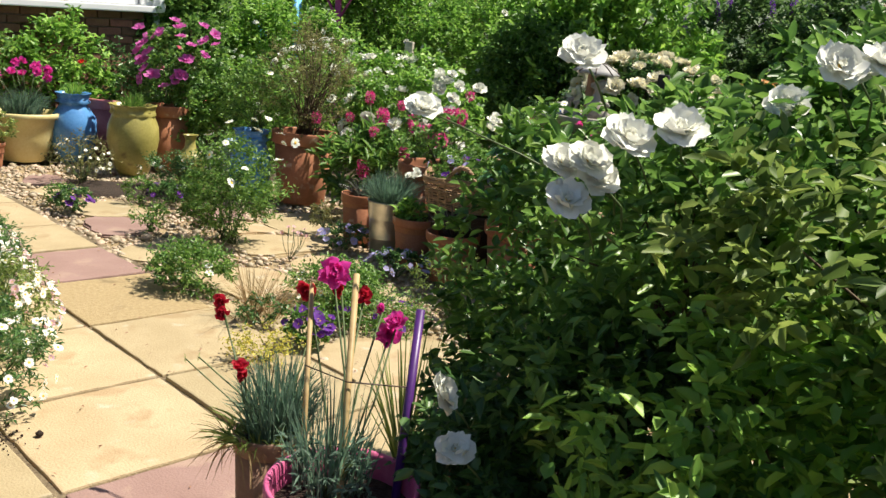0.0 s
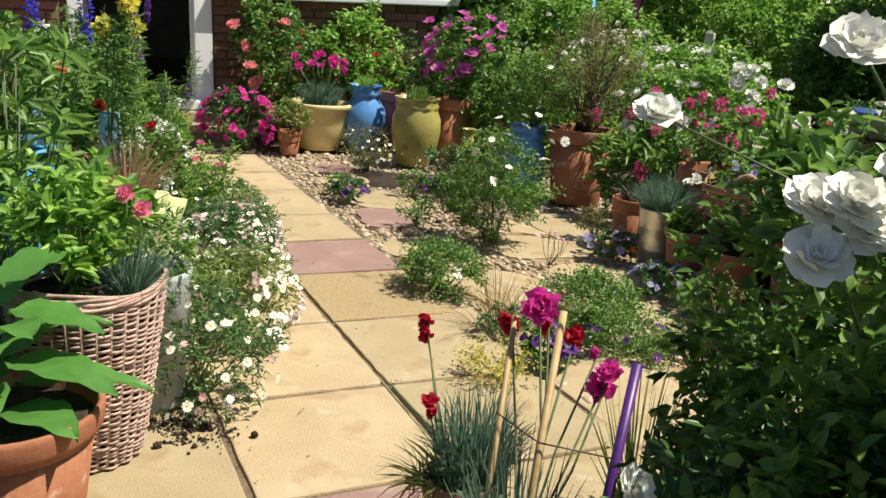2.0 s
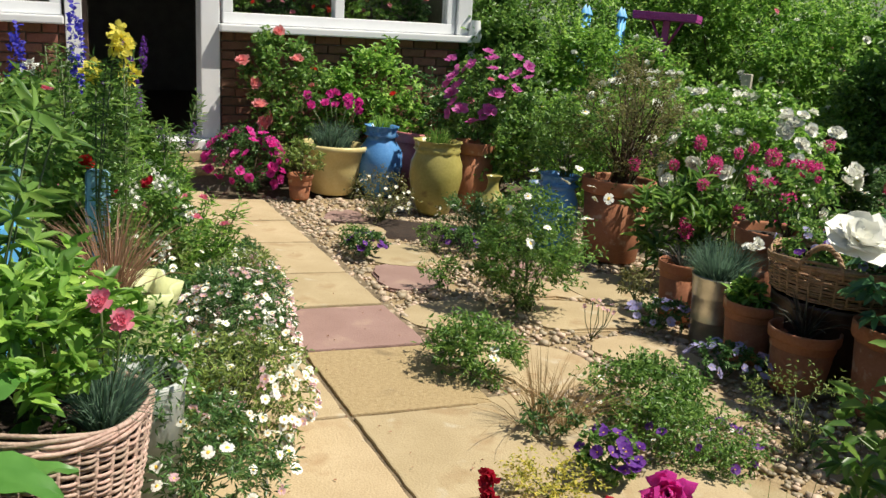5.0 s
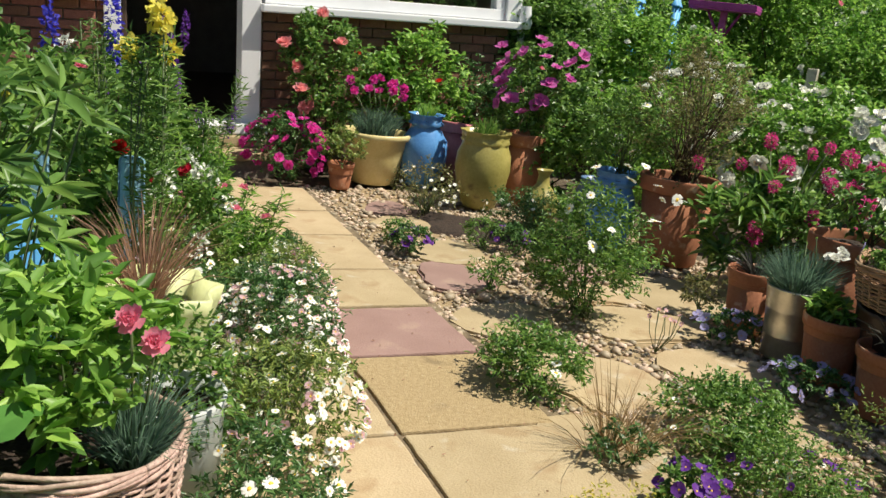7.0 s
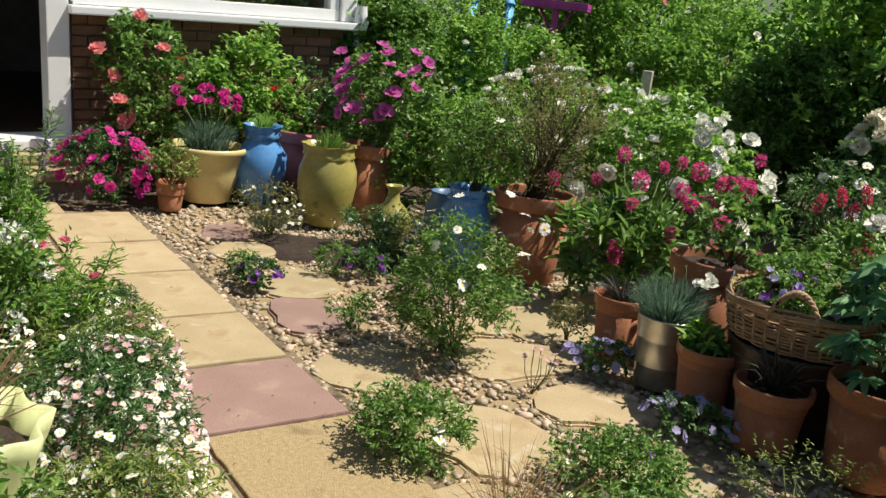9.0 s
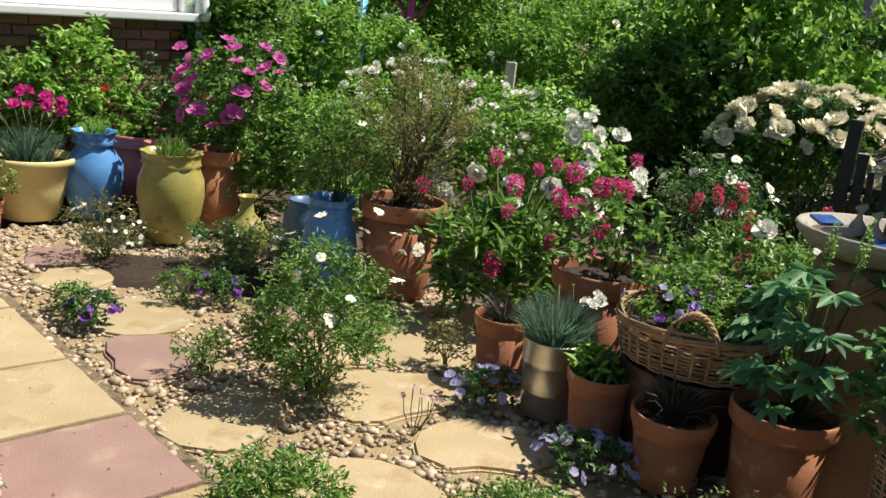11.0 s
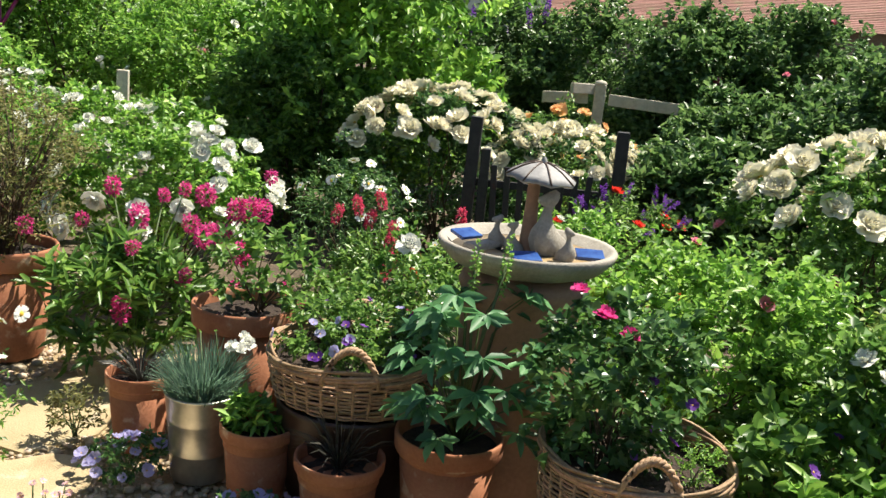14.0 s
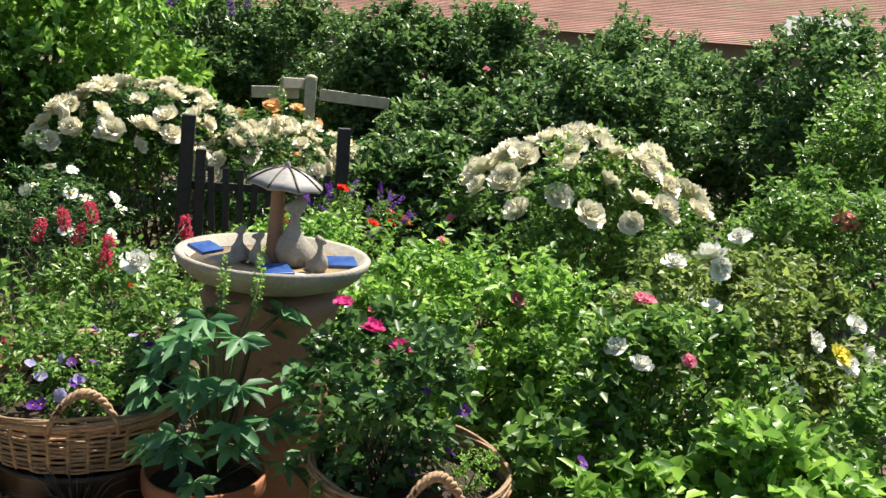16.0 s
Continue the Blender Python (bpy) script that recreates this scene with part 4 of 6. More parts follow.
bush("leafy_shrub", -1.95, 0.3, (0.6, 0.7, 1.0), 3000, (0.07, 0.04), LEAF, 32, "green shrub beside the path")

# fleabane spilling over the path's edge
for k, (u, v, w, h) in enumerate(((-0.62, -0.66, 0.28, 0.34), (-0.1, -0.42, 0.25, 0.32), (0.3, -0.38, 0.26, 0.36), (0.75, -0.24, 0.22, 0.30), (1.1, -0.16, 0.22, 0.26), (1.45, -0.14, 0.2, 0.22), (0.5, -0.75, 0.3, 0.45), (1.0, -0.6, 0.3, 0.42))):
    p = plan(u, v)
    bush("fleabane", p.x, p.y, (w, w * 0.9, h), 2000, (0.034, 0.009), LEAF_YELLOW if k % 3 == 1 else LEAF_DARK, 60 + k, "mound of white and blush fleabane daisies over the paving", "flowering plant",
         ((DAISY, (70, 150, 230, 170, 150, 150, 60, 60)[k], 0.0135 if k else 0.0155, "daisy", 0.12), (DAISY_BLUSH, (12, 40, 90, 150, 150, 150, 20, 20)[k], 0.013, "daisy", 0.2)), group="fleabane along the path", twigs=26, trunk=STEM, spread=0.06, lobes=14)
# ---- near pots right of the path ----
brown = flowerpot(-0.27, 2.50, 0.088, 0.275, "small brown clay pot of blue-leaved pinks", BROWN_CLAY, seed=6, soil=0.02, group="pots of pinks", taper=0.8)
tuft(brown, 0.02, 0.02, 0.25, 0.24, 0.15, 520, 0.004, LEAF_BLUE, 41, "grey_leaves", root=0.08)
tuft(brown, -0.03, -0.02, 0.25, 0.06, 0.17, 150, 0.005, LEAF_YELLOW, 42, "dry_leaves", bend=0.1, root=0.08)
tuft(brown, -0.05, -0.04, 0.25, -0.10, 0.17, 60, 0.005, GRASS_DRY, 421, "dry_leaves", bend=0.25, root=0.06)
for k, q in enumerate(((-0.205, 0.15, 0.545), (-0.195, 0.14, 0.515), (-0.045, -0.09, 0.468), (-0.035, -0.08, 0.445))):
    stalk(brown, (-0.02, 0, 0.26), q, 0.002)
    bloom(brown, CARN_CRIMSON, q, 0.022, (-0.3, -1, 0.5), np.random.default_rng(80 + k), "carnation")
for q in ((-0.17, -0.05, 0.46), (-0.24, 0.02, 0.42), (0.05, 0.16, 0.52)):
    stalk(brown, (0, 0, 0.26), q, 0.002)
    bloom(brown, SPIKE_GREEN, q, 0.009, (0, 0, 1), rng, "bud")

pinkpot = flowerpot(0.03, 2.16, 0.165, 0.36, "pink painted pot of staked carnations", PINK_GLAZE, seed=7, soil=0.06, group="pots of pinks", rim=0.2)
tuft(pinkpot, -0.05, 0.06, 0.30, 0.30, 0.13, 120, 0.0045, LEAF_BLUE, 43, "grey_leaves", bend=0.1, root=0.09)
bush("carnation_leaves", 0, 0, (0.10, 0.09, 0.09), 150, (0.045, 0.009), LEAF_BLUE, 44, "", parent=pinkpot, place=(-0.05, 0.03, 0.29), twigs=6, trunk=STEM, spread=0.05)
for a, b, m, r in (((-0.11, 0.06, 0.26), (-0.2, 0.32, 0.68), CANE, 0.006), ((0.0, -0.02, 0.26), (-0.075, 0.26, 0.735), CANE, 0.0075), ((0.1, 0.06, 0.26), (0.085, 0.24, 0.68), PURPLE_PAINT, 0.010)):
    part("cane", tube([a, b], r, m, 8), None, pinkpot, "purple painted cane" if m is PURPLE_PAINT else "bamboo cane")
part("wire", tube([(-0.165, 0.2, 0.52), (-0.04, 0.12, 0.53), (0.09, 0.17, 0.52)], 0.0018, DARK_WOOD, 4), None, pinkpot, "thin dark tie wire")
for k, (q, mesh, size) in enumerate((((-0.15, 0.32, 0.715), CARN_MAGENTA, 0.044), ((-0.21, 0.33, 0.66), CARN_CRIMSON, 0.03), ((-0.13, 0.33, 0.675), CARN_CRIMSON, 0.026), ((-0.075, 0.34, 0.66), CARN_CRIMSON, 0.024),
                                  ((0.0, 0.32, 0.585), CARN_MAGENTA, 0.035), ((0.02, 0.3, 0.62), CARN_MAGENTA, 0.03), ((-0.03, 0.36, 0.63), CARN_MAGENTA, 0.018))):
    stalk(pinkpot, (-0.03, 0.06, 0.3), q, 0.0025)
    bloom(pinkpot, mesh, q, size, (-0.2, -1, 0.45), np.random.default_rng(90 + k), "carnation")

bush("violas", -0.63, 3.84, (0.1, 0.09, 0.14), 420, (0.03, 0.02), LEAF, 45, "clump of deep purple violas on the gravel", "violas", ((PANSY_PURPLE, 30, 0.022, "viola", 0.45),), group="violas in the gravel", twigs=6, trunk=STEM, spread=0.03)
small_basket = basket(0.25, 2.62, 0.11, 0.30, "small wicker basket under the rose bush", WICKER, 0.8, (160,), 9)
bush("sage", 0, 0, (0.14, 0.14, 0.24), 450, (0.05, 0.02), LEAF_DARK, 46, "", parent=small_basket, place=(0, 0, 0.2), twigs=5, flowers=((PANSY_PURPLE, 8, 0.022, "pansy", 0.3),))
tuft(thing("penstemon", -0.02, 3.0, 0, "slender green stems with small purple flowers", "flowering plant"), 0, 0, 0, 0.6, 0.16, 60, 0.006, LEAF_YELLOW, 47, "stem", bend=0.05)

# white rose bush by the walk
rose_places = [(0.065, 2.47, 1.12), (0.508, 1.9, 1.155), (0.585, 1.92, 1.175), (0.455, 1.92, 1.11), (0.43, 1.9, 1.05), (0.47, 1.93, 1.085), (0.415, 1.94, 1.10), (0.42, 2.0, 1.272),
               (0.245, 2.0, 0.655), (0.28, 2.0, 0.55), (0.80, 1.95, 1.29), (0.865, 1.97, 1.30), (0.835, 2.0, 1.285), (0.77, 2.15, 1.22), (1.2, 2.3, 1.36)]
near_rose = bush("rose_bush", 1.02, 2.55, (0.52, 0.40, 1.30), 9000, (0.048, 0.024), LEAF, 48, "big glossy green rose bush with open white roses", "rose bush",
     (), per=9, spread=0.12, twigs=24, lobes=12, plain=False)
for k, (x, y, z) in enumerate(rose_places):
    q = Vector((x - 1.02, y - 2.55, z))
    bloom(near_rose, ROSE_CUP, q, 0.043 if k < 3 else 0.038, (0.28, -0.55, 0.85), np.random.default_rng(700 + k), "rose", wilt=0.25)
    stalk(near_rose, q + (Vector((0.42, 0.04, -0.16)) if k == 0 else Vector((0.05, 0.07, -0.09))), q, 0.0022)
# leaf tone per lobe paints light and shade: pale front, dark low left
for k, (px, py, pz, rx, ry, h, n, mat) in enumerate((
        (-0.54, -0.26, 0.0, 0.30, 0.24, 0.68, 4600, LEAF_DARK), (-0.33, -0.32, 0.0, 0.33, 0.26, 1.10, 4600, LEAF), (-0.36, -0.36, 0.78, 0.30, 0.26, 0.38, 1700, LEAF), (-0.62, 0.22, 0.0, 0.30, 0.28, 1.08, 4200, LEAF),
        (0.06, -0.56, 0.0, 0.44, 0.42, 1.02, 5600, LEAF_LIGHT), (0.10, -0.44, 0.66, 0.40, 0.30, 0.42, 1800, LEAF), (0.0, -0.66, 0.84, 0.42, 0.30, 0.32, 1900, LEAF_YELLOW), (0.02, -0.92, 0.0, 0.36, 0.22, 0.88, 4200, LEAF_YELLOW),
        (-0.28, -0.72, 0.2, 0.24, 0.2, 0.70, 1500, LEAF_LIGHT), (0.6, 0.05, 0.0, 0.36, 0.42, 1.66, 6000, LEAF_DARK), (0.02, 0.05, 0.8, 0.45, 0.36, 0.5, 1600, LEAF))):
    bush("spray", 0, 0, (rx, ry, h), n, (0.040, 0.019), mat, 481 + k, "", parent=near_rose, place=(px, py, pz), twigs=8, lobes=11, upright=0.5, plain=False)
bush("rose_bush", 0.42, 3.0, (0.24, 0.26, 0.7), 2400, (0.042, 0.022), LEAF_DARK, 49, "low glossy green rose shoots with buds", "rose bush", per=9, twigs=10)

# ---- pots in a row on the gravel ----
p1 = flowerpot(-0.985, 5.76, 0.125, 0.30, "terracotta pot of black grass", seed=11)
tuft(p1, 0, 0, 0.26, 0.13, 0.17, 130, 0.006, GRASS_BLACK, 101, "black_grass")
bucket = thing("metal_bucket", -0.745, 5.53, 0, "galvanised steel bucket of blue-grey pinks with white flowers", "bucket")
part("body", lathe([(0.098, 0), (0.102, 0.006), (0.107, 0.10), (0.11, 0.103), (0.108, 0.108), (0.116, 0.215), (0.1195, 0.22), (0.1185, 0.228), (0.1195, 0.235), (0.128, 0.312), (0.132, 0.318), (0.127, 0.323), (0.122, 0.316), (0.118, 0.25)], ZINC, 56), None, bucket)
soil_disc(bucket, 0.12, 0.27, 12)
tuft(bucket, 0, 0, 0.27, 0.25, 0.2, 1000, 0.0042, LEAF_BLUE, 102, "grey_leaves", root=0.1, bend=0.12)
for k, q in enumerate(((0.12, -0.03, 0.48), (0.15, 0.0, 0.49), (0.1, 0.02, 0.47), (0.13, 0.03, 0.50), (-0.02, 0.1, 0.5), (0.04, -0.06, 0.56))):
    stalk(bucket, (0.03, 0, 0.28), q, 0.002)
    bloom(bucket, CARN_WHITE if k < 4 else SPIKE_GREEN, q, 0.03 if k < 4 else 0.012, (0.2, -0.6, 0.8), np.random.default_rng(110 + k), "carnation" if k < 4 else "bud")
p3 = flowerpot(-0.545, 5.36, 0.132, 0.28, "terracotta pot of a small bright green plant", seed=13)
bush("seedling", 0, 0, (0.08, 0.07, 0.11), 130, (0.07, 0.03), LEAF_LIGHT, 103, "", parent=p3, place=(-0.02, 0, 0.22), twigs=4, trunk=STEM, spread=0.03)
p4 = flowerpot(-0.285, 5.13, 0.148, 0.27, "terracotta pot of thin black grass", seed=14)
tuft(p4, 0, 0, 0.23, 0.2, 0.2, 90, 0.006, GRASS_BLACK, 104, "black_grass")
p5 = flowerpot(0.06, 5.10, 0.18, 0.37, "large terracotta pot of tall lobed delphinium", seed=15)
p5v = np.random.default_rng(105)
lobed_base, lobed_way, lines = [], [], []
for k in range(46):
    a, z = p5v.uniform(0, 6.28), p5v.uniform(0.42, 0.86)
    reach = 0.22 * (1.15 - (z - 0.4))
    c = np.array([reach * math.cos(a) + 0.05, reach * math.sin(a), z])
    lines.append([(0.03, 0, 0.32), (0.5 * c[0] + 0.02, 0.5 * c[1], z * 0.92), tuple(c)])
    up = unit(np.array([math.cos(a) * 0.6, math.sin(a) * 0.6, 0.8]))
    out = unit(np.array([math.cos(a), math.sin(a), -0.35]))
    s = np.cross(up, out)
    for j in range(7):
        b = radians(-105 + 35 * j)
        lobed_base.append(c)
        lobed_way.append(out * math.cos(b) + s * math.sin(b))
part("foliage", leaves(p5v, np.array(lobed_base), np.array(lobed_way), 0.085, 0.034, LEAF_LOBED, droop=0.1, name="lobed_leaves"), None, p5)
part("stem", tubes(lines, 0.003, STEM, 4), None, p5)
for q in ((0.12, -0.02, 0.93), (0.03, 0.02, 0.9)):
    stalk(p5, (0.03, 0, 0.33), q, 0.005)
    bloom(p5, SPIKE_GREEN, q, 0.075, (0, 0, 1), p5v, "flower_spike", wilt=0.04)
p6 = flowerpot(-0.62, 6.02, 0.212, 0.50, "large terracotta pot of a leafy young shrub", seed=16)
bush("rose_leaves", 0, 0, (0.24, 0.22, 0.30), 300, (0.06, 0.035), LEAF, 106, "", parent=p6, place=(0.05, 0, 0.46), twigs=10, spread=0.06)
# added dark form: paints the shade where the basket's lower weave darkens
jar(-0.23, 5.42, [(0.19, 0), (0.21, 0.01), (0.25, 0.2), (0.262, 0.34), (0.266, 0.36)], BASKET_SHADE, "dark brown form standing for the shaded lower half of the basket", group="", name="pot_shape")
b1 = basket(-0.23, 5.42, 0.295, 0.155, "round wicker basket of violas with twisted hoop handles", WICKER, 0.9, (262, 80), 17, z=0.365)
bush("violas", 0, 0, (0.27, 0.25, 0.2), 1300, (0.035, 0.02), LEAF, 107, "", parent=b1, place=(0, 0.05, 0.085), twigs=14, trunk=STEM, spread=0.05, flowers=((PANSY_PURPLE, 14, 0.018, "viola", 0.4), (PANSY_LILAC, 8, 0.018, "viola", 0.4)))
b2 = basket(0.52, 4.70, 0.275, 0.49, "round wicker basket planted with a red rose and violas", WICKER, 0.82, (255, 75), 18)
bush("red_rose", 0, 0, (0.24, 0.2, 0.46), 1000, (0.055, 0.035), LEAF_DARK, 108, "", parent=b2, place=(-0.08, 0.06, 0.42), twigs=12, spread=0.08,
     flowers=((ROSE_DEEP, [(-0.19, 0.12, 0.93), (-0.08, -0.02, 0.84), (-0.14, 0.04, 0.88)], 0.032, "rose"), (PANSY_PURPLE, [(0.0, -0.08, 0.6), (0.05, -0.1, 0.57), (-0.06, -0.1, 0.53), (0.0, -0.03, 0.72), (0.12, -0.05, 0.66)], 0.02, "viola")))
bush("thyme", 0, 0, (0.1, 0.08, 0.1), 320, (0.018, 0.008), LEAF_LIGHT, 109, "", parent=b2, place=(0.14, -0.08, 0.42), twigs=6, trunk=STEM, spread=0.03)
flowerpot(0.9, 4.42, 0.12, 0.22, "terracotta pot tipped behind the basket", seed=19)

# ---- bird bath ----
bath = thing("bird_bath", 0.33, 5.38, 0, "stone bird bath fountain with ducks under an umbrella", "bird bath")
part("pedestal", lathe([(0.23, 0), (0.235, 0.02), (0.222, 0.05), (0.205, 0.7), (0.215, 0.77), (0.225, 0.80), (0.21, 0.83), (0.15, 0.845)], CHIMNEY, 48), None, bath, "brown clay chimney pot pedestal")
part("basin", lathe([(0.10, 0.845), (0.19, 0.85), (0.26, 0.875), (0.302, 0.918), (0.31, 0.94), (0.303, 0.949), (0.285, 0.945), (0.262, 0.912), (0.15, 0.89), (0.0, 0.885)], STONE, 64, 0.004, 2), None, bath, "weathered cast stone basin")
part("sand", lathe([(0.262, 0.914), (0.12, 0.917), (0.0, 0.915)], WET_SAND, 40), None, bath, "wet ochre sand")
part("water", lathe([(0.12, 0.9205), (0.0, 0.9215)], WATER, 40), None, bath, "shallow water")
for x, y, turn in ((-0.2, 0.08, 30), (0.2, -0.08, -10), (-0.05, -0.16, 5)):
    part("solar_panel", box(-0.048, -0.034, 0, 0.048, 0.034, 0.012, 0.003), PANEL, bath, "blue solar panel", pose(x, y, 0.942 if x < -0.1 else 0.924, 14, 0, turn))
part("block", box(-0.07, -0.03, 0, 0.07, 0.03, 0.05, 0.012), STONE, bath, at=pose(-0.16, 0.0, 0.89, 0, 0, 35))
part("post", lathe([(0.04, 0.88), (0.032, 0.92), (0.026, 1.0), (0.022, 1.1), (0.02, 1.18)], CHIMNEY, 16, 0.02, 3), None, bath, "brown umbrella stem")


def canopy():
    verts, faces, ribs, rings = [(0, 0, 0.075)], [], 8, 5
    segs = ribs * 4
    for i in range(1, rings + 1):
        s = i / rings
        for k in range(segs):
            a = 2 * math.pi * k / segs
            sag = abs(math.sin(ribs / 2 * a))
            r = 0.125 * s * (1 - 0.05 * sag * s)
            verts.append((r * math.cos(a), r * math.sin(a), 0.075 * math.cos(s * 1.3) - 0.002 + 0.006 * sag * s))
    for k in range(segs):
        j = (k + 1) % segs
        faces.append((0, 1 + k, 1 + j))
        for i in range(rings - 1):
            b, c = 1 + i * segs, 1 + (i + 1) * segs
            faces.append((b + k, c + k, c + j, b + j))
    me = solid("canopy", verts, faces, LEAD, smooth=True)
    bm = bmesh.new()
    bm.from_mesh(me)
    bmesh.ops.solidify(bm, geom=bm.faces[:], thickness=0.008)
    return bm


um = part("umbrella", canopy(), LEAD, bath, "grey stone umbrella", pose(0.02, 0.0, 1.15, 4, 3, 0))
for k in range(8):
    a = math.pi * k / 4
    part("rib", tube([(0.125 * s * math.cos(a), 0.125 * s * math.sin(a), 0.075 * math.cos(s * 1.3) + 0.001) for s in (0.05, 0.3, 0.55, 0.8, 1.0)], 0.0032, DARK_WOOD, 5), None, um, "dark joint between the panels")
part("finial", lathe([(0.008, 0.06), (0.012, 0.075), (0.006, 0.09), (0.0, 0.095)], LEAD, 12), None, um)


def duck(size):
    """A simple standing duck shape of stone."""
    prof = [(0.0, 0.0), (0.22, 0.02), (0.31, 0.13), (0.32, 0.27), (0.25, 0.42), (0.14, 0.54), (0.095, 0.66), (0.09, 0.75), (0.13, 0.82), (0.14, 0.89), (0.10, 0.96), (0.0, 1.0)]
    me = lathe([(r * size, z * size) for r, z in prof], STONE, 20)
    for v in me.vertices:
        s = v.co.z / size
        v.co.x += size * (0.16 * math.sin(s * 3.1) - 0.05)
        if 0.78 < s < 0.92 and v.co.x > 0.12 * size and abs(v.co.y) < 0.08 * size:
            v.co.x += 0.14 * size
        if s < 0.3 and v.co.x < -0.1 * size:
            v.co.x -= 0.12 * size
    return me


slim = Matrix.Diagonal((0.78, 0.68, 1.0, 1.0))
part("duck", duck(0.24), None, bath, "tall stone duck", pose(0.055, -0.05, 0.9, 0, 0, 200) @ slim)
part("duck", duck(0.125), None, bath, "small stone duck", pose(0.095, -0.13, 0.905, 0, 0, 300) @ slim)
part("duck", duck(0.115), None, bath, "small stone duck", pose(-0.055, -0.02, 0.905, 0, 0, 160) @ slim)
part("duck", duck(0.125), None, bath, "small stone duck", pose(-0.095, 0.04, 0.905, 0, 0, 190) @ slim)

# ---- jars by the house ----
small = flowerpot(-4.13, 6.53, 0.10, 0.19, "small terracotta pot of trailing green", seed=21, group="pots by the house")
bush("trailer", 0, 0, (0.16, 0.14, 0.26), 420, (0.04, 0.02), LEAF_YELLOW, 121, "", parent=small, place=(0, 0, 0.15), twigs=8, spread=0.05)
cream = jar(-4.16, 6.95, [(0.15, 0), (0.17, 0.01), (0.22, 0.2), (0.245, 0.34), (0.272, 0.35), (0.278, 0.385), (0.268, 0.395)], CREAM_GLAZE, "wide cream glazed pot of silver-leaved carnations", name="pot_shape")
tuft(cream, 0, 0, 0.35, 0.24, 0.24, 700, 0.005, LEAF_BLUE, 122, "grey_leaves", root=0.15)
for k in range(13):
    r3 = np.random.default_rng(130 + k)
    q = (r3.uniform(-0.2, 0.24), r3.uniform(-0.15, 0.15), r3.uniform(0.66, 0.80))
    stalk(cream, (0, 0, 0.36), q, 0.003)
    bloom(cream, CARN_MAGENTA, q, 0.042, (0.5, -0.8, 0.5), r3, "carnation")
blue1 = jar(-3.87, 7.19, [(0.10, 0), (0.115, 0.01), (0.165, 0.12), (0.185, 0.25), (0.175, 0.36), (0.12, 0.44), (0.105, 0.47), (0.135, 0.485), (0.115, 0.505), (0.125, 0.545), (0.14, 0.56)], BLUE_GLAZE,
            "bright blue glazed jar with a frilled rim", 9)
tuft(blue1, 0, 0, 0.5, 0.16, 0.1, 150, 0.01, LEAF_LIGHT, 123, "green_leaves", root=0.06)
olive = jar(-3.21, 6.97, [(0.108, 0), (0.120, 0.01), (0.174, 0.14), (0.198, 0.28), (0.192, 0.38), (0.168, 0.44), (0.162, 0.46), (0.174, 0.475), (0.162, 0.49), (0.168, 0.53), (0.182, 0.545)], OLIVE_GLAZE,
            "tall olive yellow glazed jar with a frilled rim", 9)
tuft(olive, 0, 0, 0.48, 0.18, 0.12, 170, 0.01, LEAF, 124, "green_leaves", root=0.08)
flowerpot(-3.85, 7.72, 0.29, 0.5, "wide rose red clay pot behind the jars", TERRA_PINK, seed=22, group="pots by the house")
flowerpot(-3.11, 7.36, 0.17, 0.53, "tall brown terracotta pot behind the olive jar", seed=23, group="pots by the house", taper=0.8)
pinkjar = jar(-3.52, 7.40, [(0.09, 0), (0.10, 0.01), (0.12, 0.2), (0.10, 0.42), (0.11, 0.5), (0.115, 0.51)], TERRA_PINK, "rose pink glazed pot between the jars", soil=True)
vase = jar(-2.66, 6.84, [(0.065, 0), (0.08, 0.006), (0.125, 0.10), (0.13, 0.16), (0.09, 0.23), (0.044, 0.28), (0.036, 0.34), (0.052, 0.375), (0.06, 0.38)], OLIVE_GLAZE, "small round olive vase with a narrow neck", soil=False, name="glazed_vase")
jar(-2.42, 7.16, [(0.09, 0), (0.10, 0.01), (0.14, 0.14), (0.13, 0.24), (0.10, 0.31), (0.11, 0.34)], BLUE_DULL, "dull blue glazed jar in the shade")
blue2 = jar(-2.07, 6.60, [(0.085, 0), (0.10, 0.01), (0.138, 0.12), (0.15, 0.24), (0.135, 0.34), (0.11, 0.40), (0.105, 0.42), (0.13, 0.44), (0.11, 0.455), (0.12, 0.495), (0.135, 0.505)], BLUE_GLAZE, "blue glazed jar of leafy stems with a frilled rim", 8)
bush("leafy_stems", 0, 0, (0.24, 0.22, 0.5), 1100, (0.05, 0.018), LEAF, 125, "", parent=blue2, place=(0, 0.05, 0.47), twigs=14, trunk=STEM, flowers=((DAISY, 4, 0.022, "daisy"),))
terr = flowerpot(-1.72, 6.74, 0.238, 0.52, "big terracotta pot of a twiggy bronze-green shrub", seed=24, group="pots by the house")
bush("twiggy_shrub", 0, 0, (0.36, 0.34, 0.78), 3000, (0.032, 0.013), LEAF_BROWN, 126, "", parent=terr, place=(0, 0, 0.48), twigs=60, spread=0.1, upright=0.9, lobes=14)
stalk(terr, (0.12, -0.1, 0.42), (0.13, -0.14, 0.62), 0.003)
bloom(terr, VALERIAN_HEAD, (0.13, -0.14, 0.64), 0.05, (0, 0, 1), rng, "flower_head")

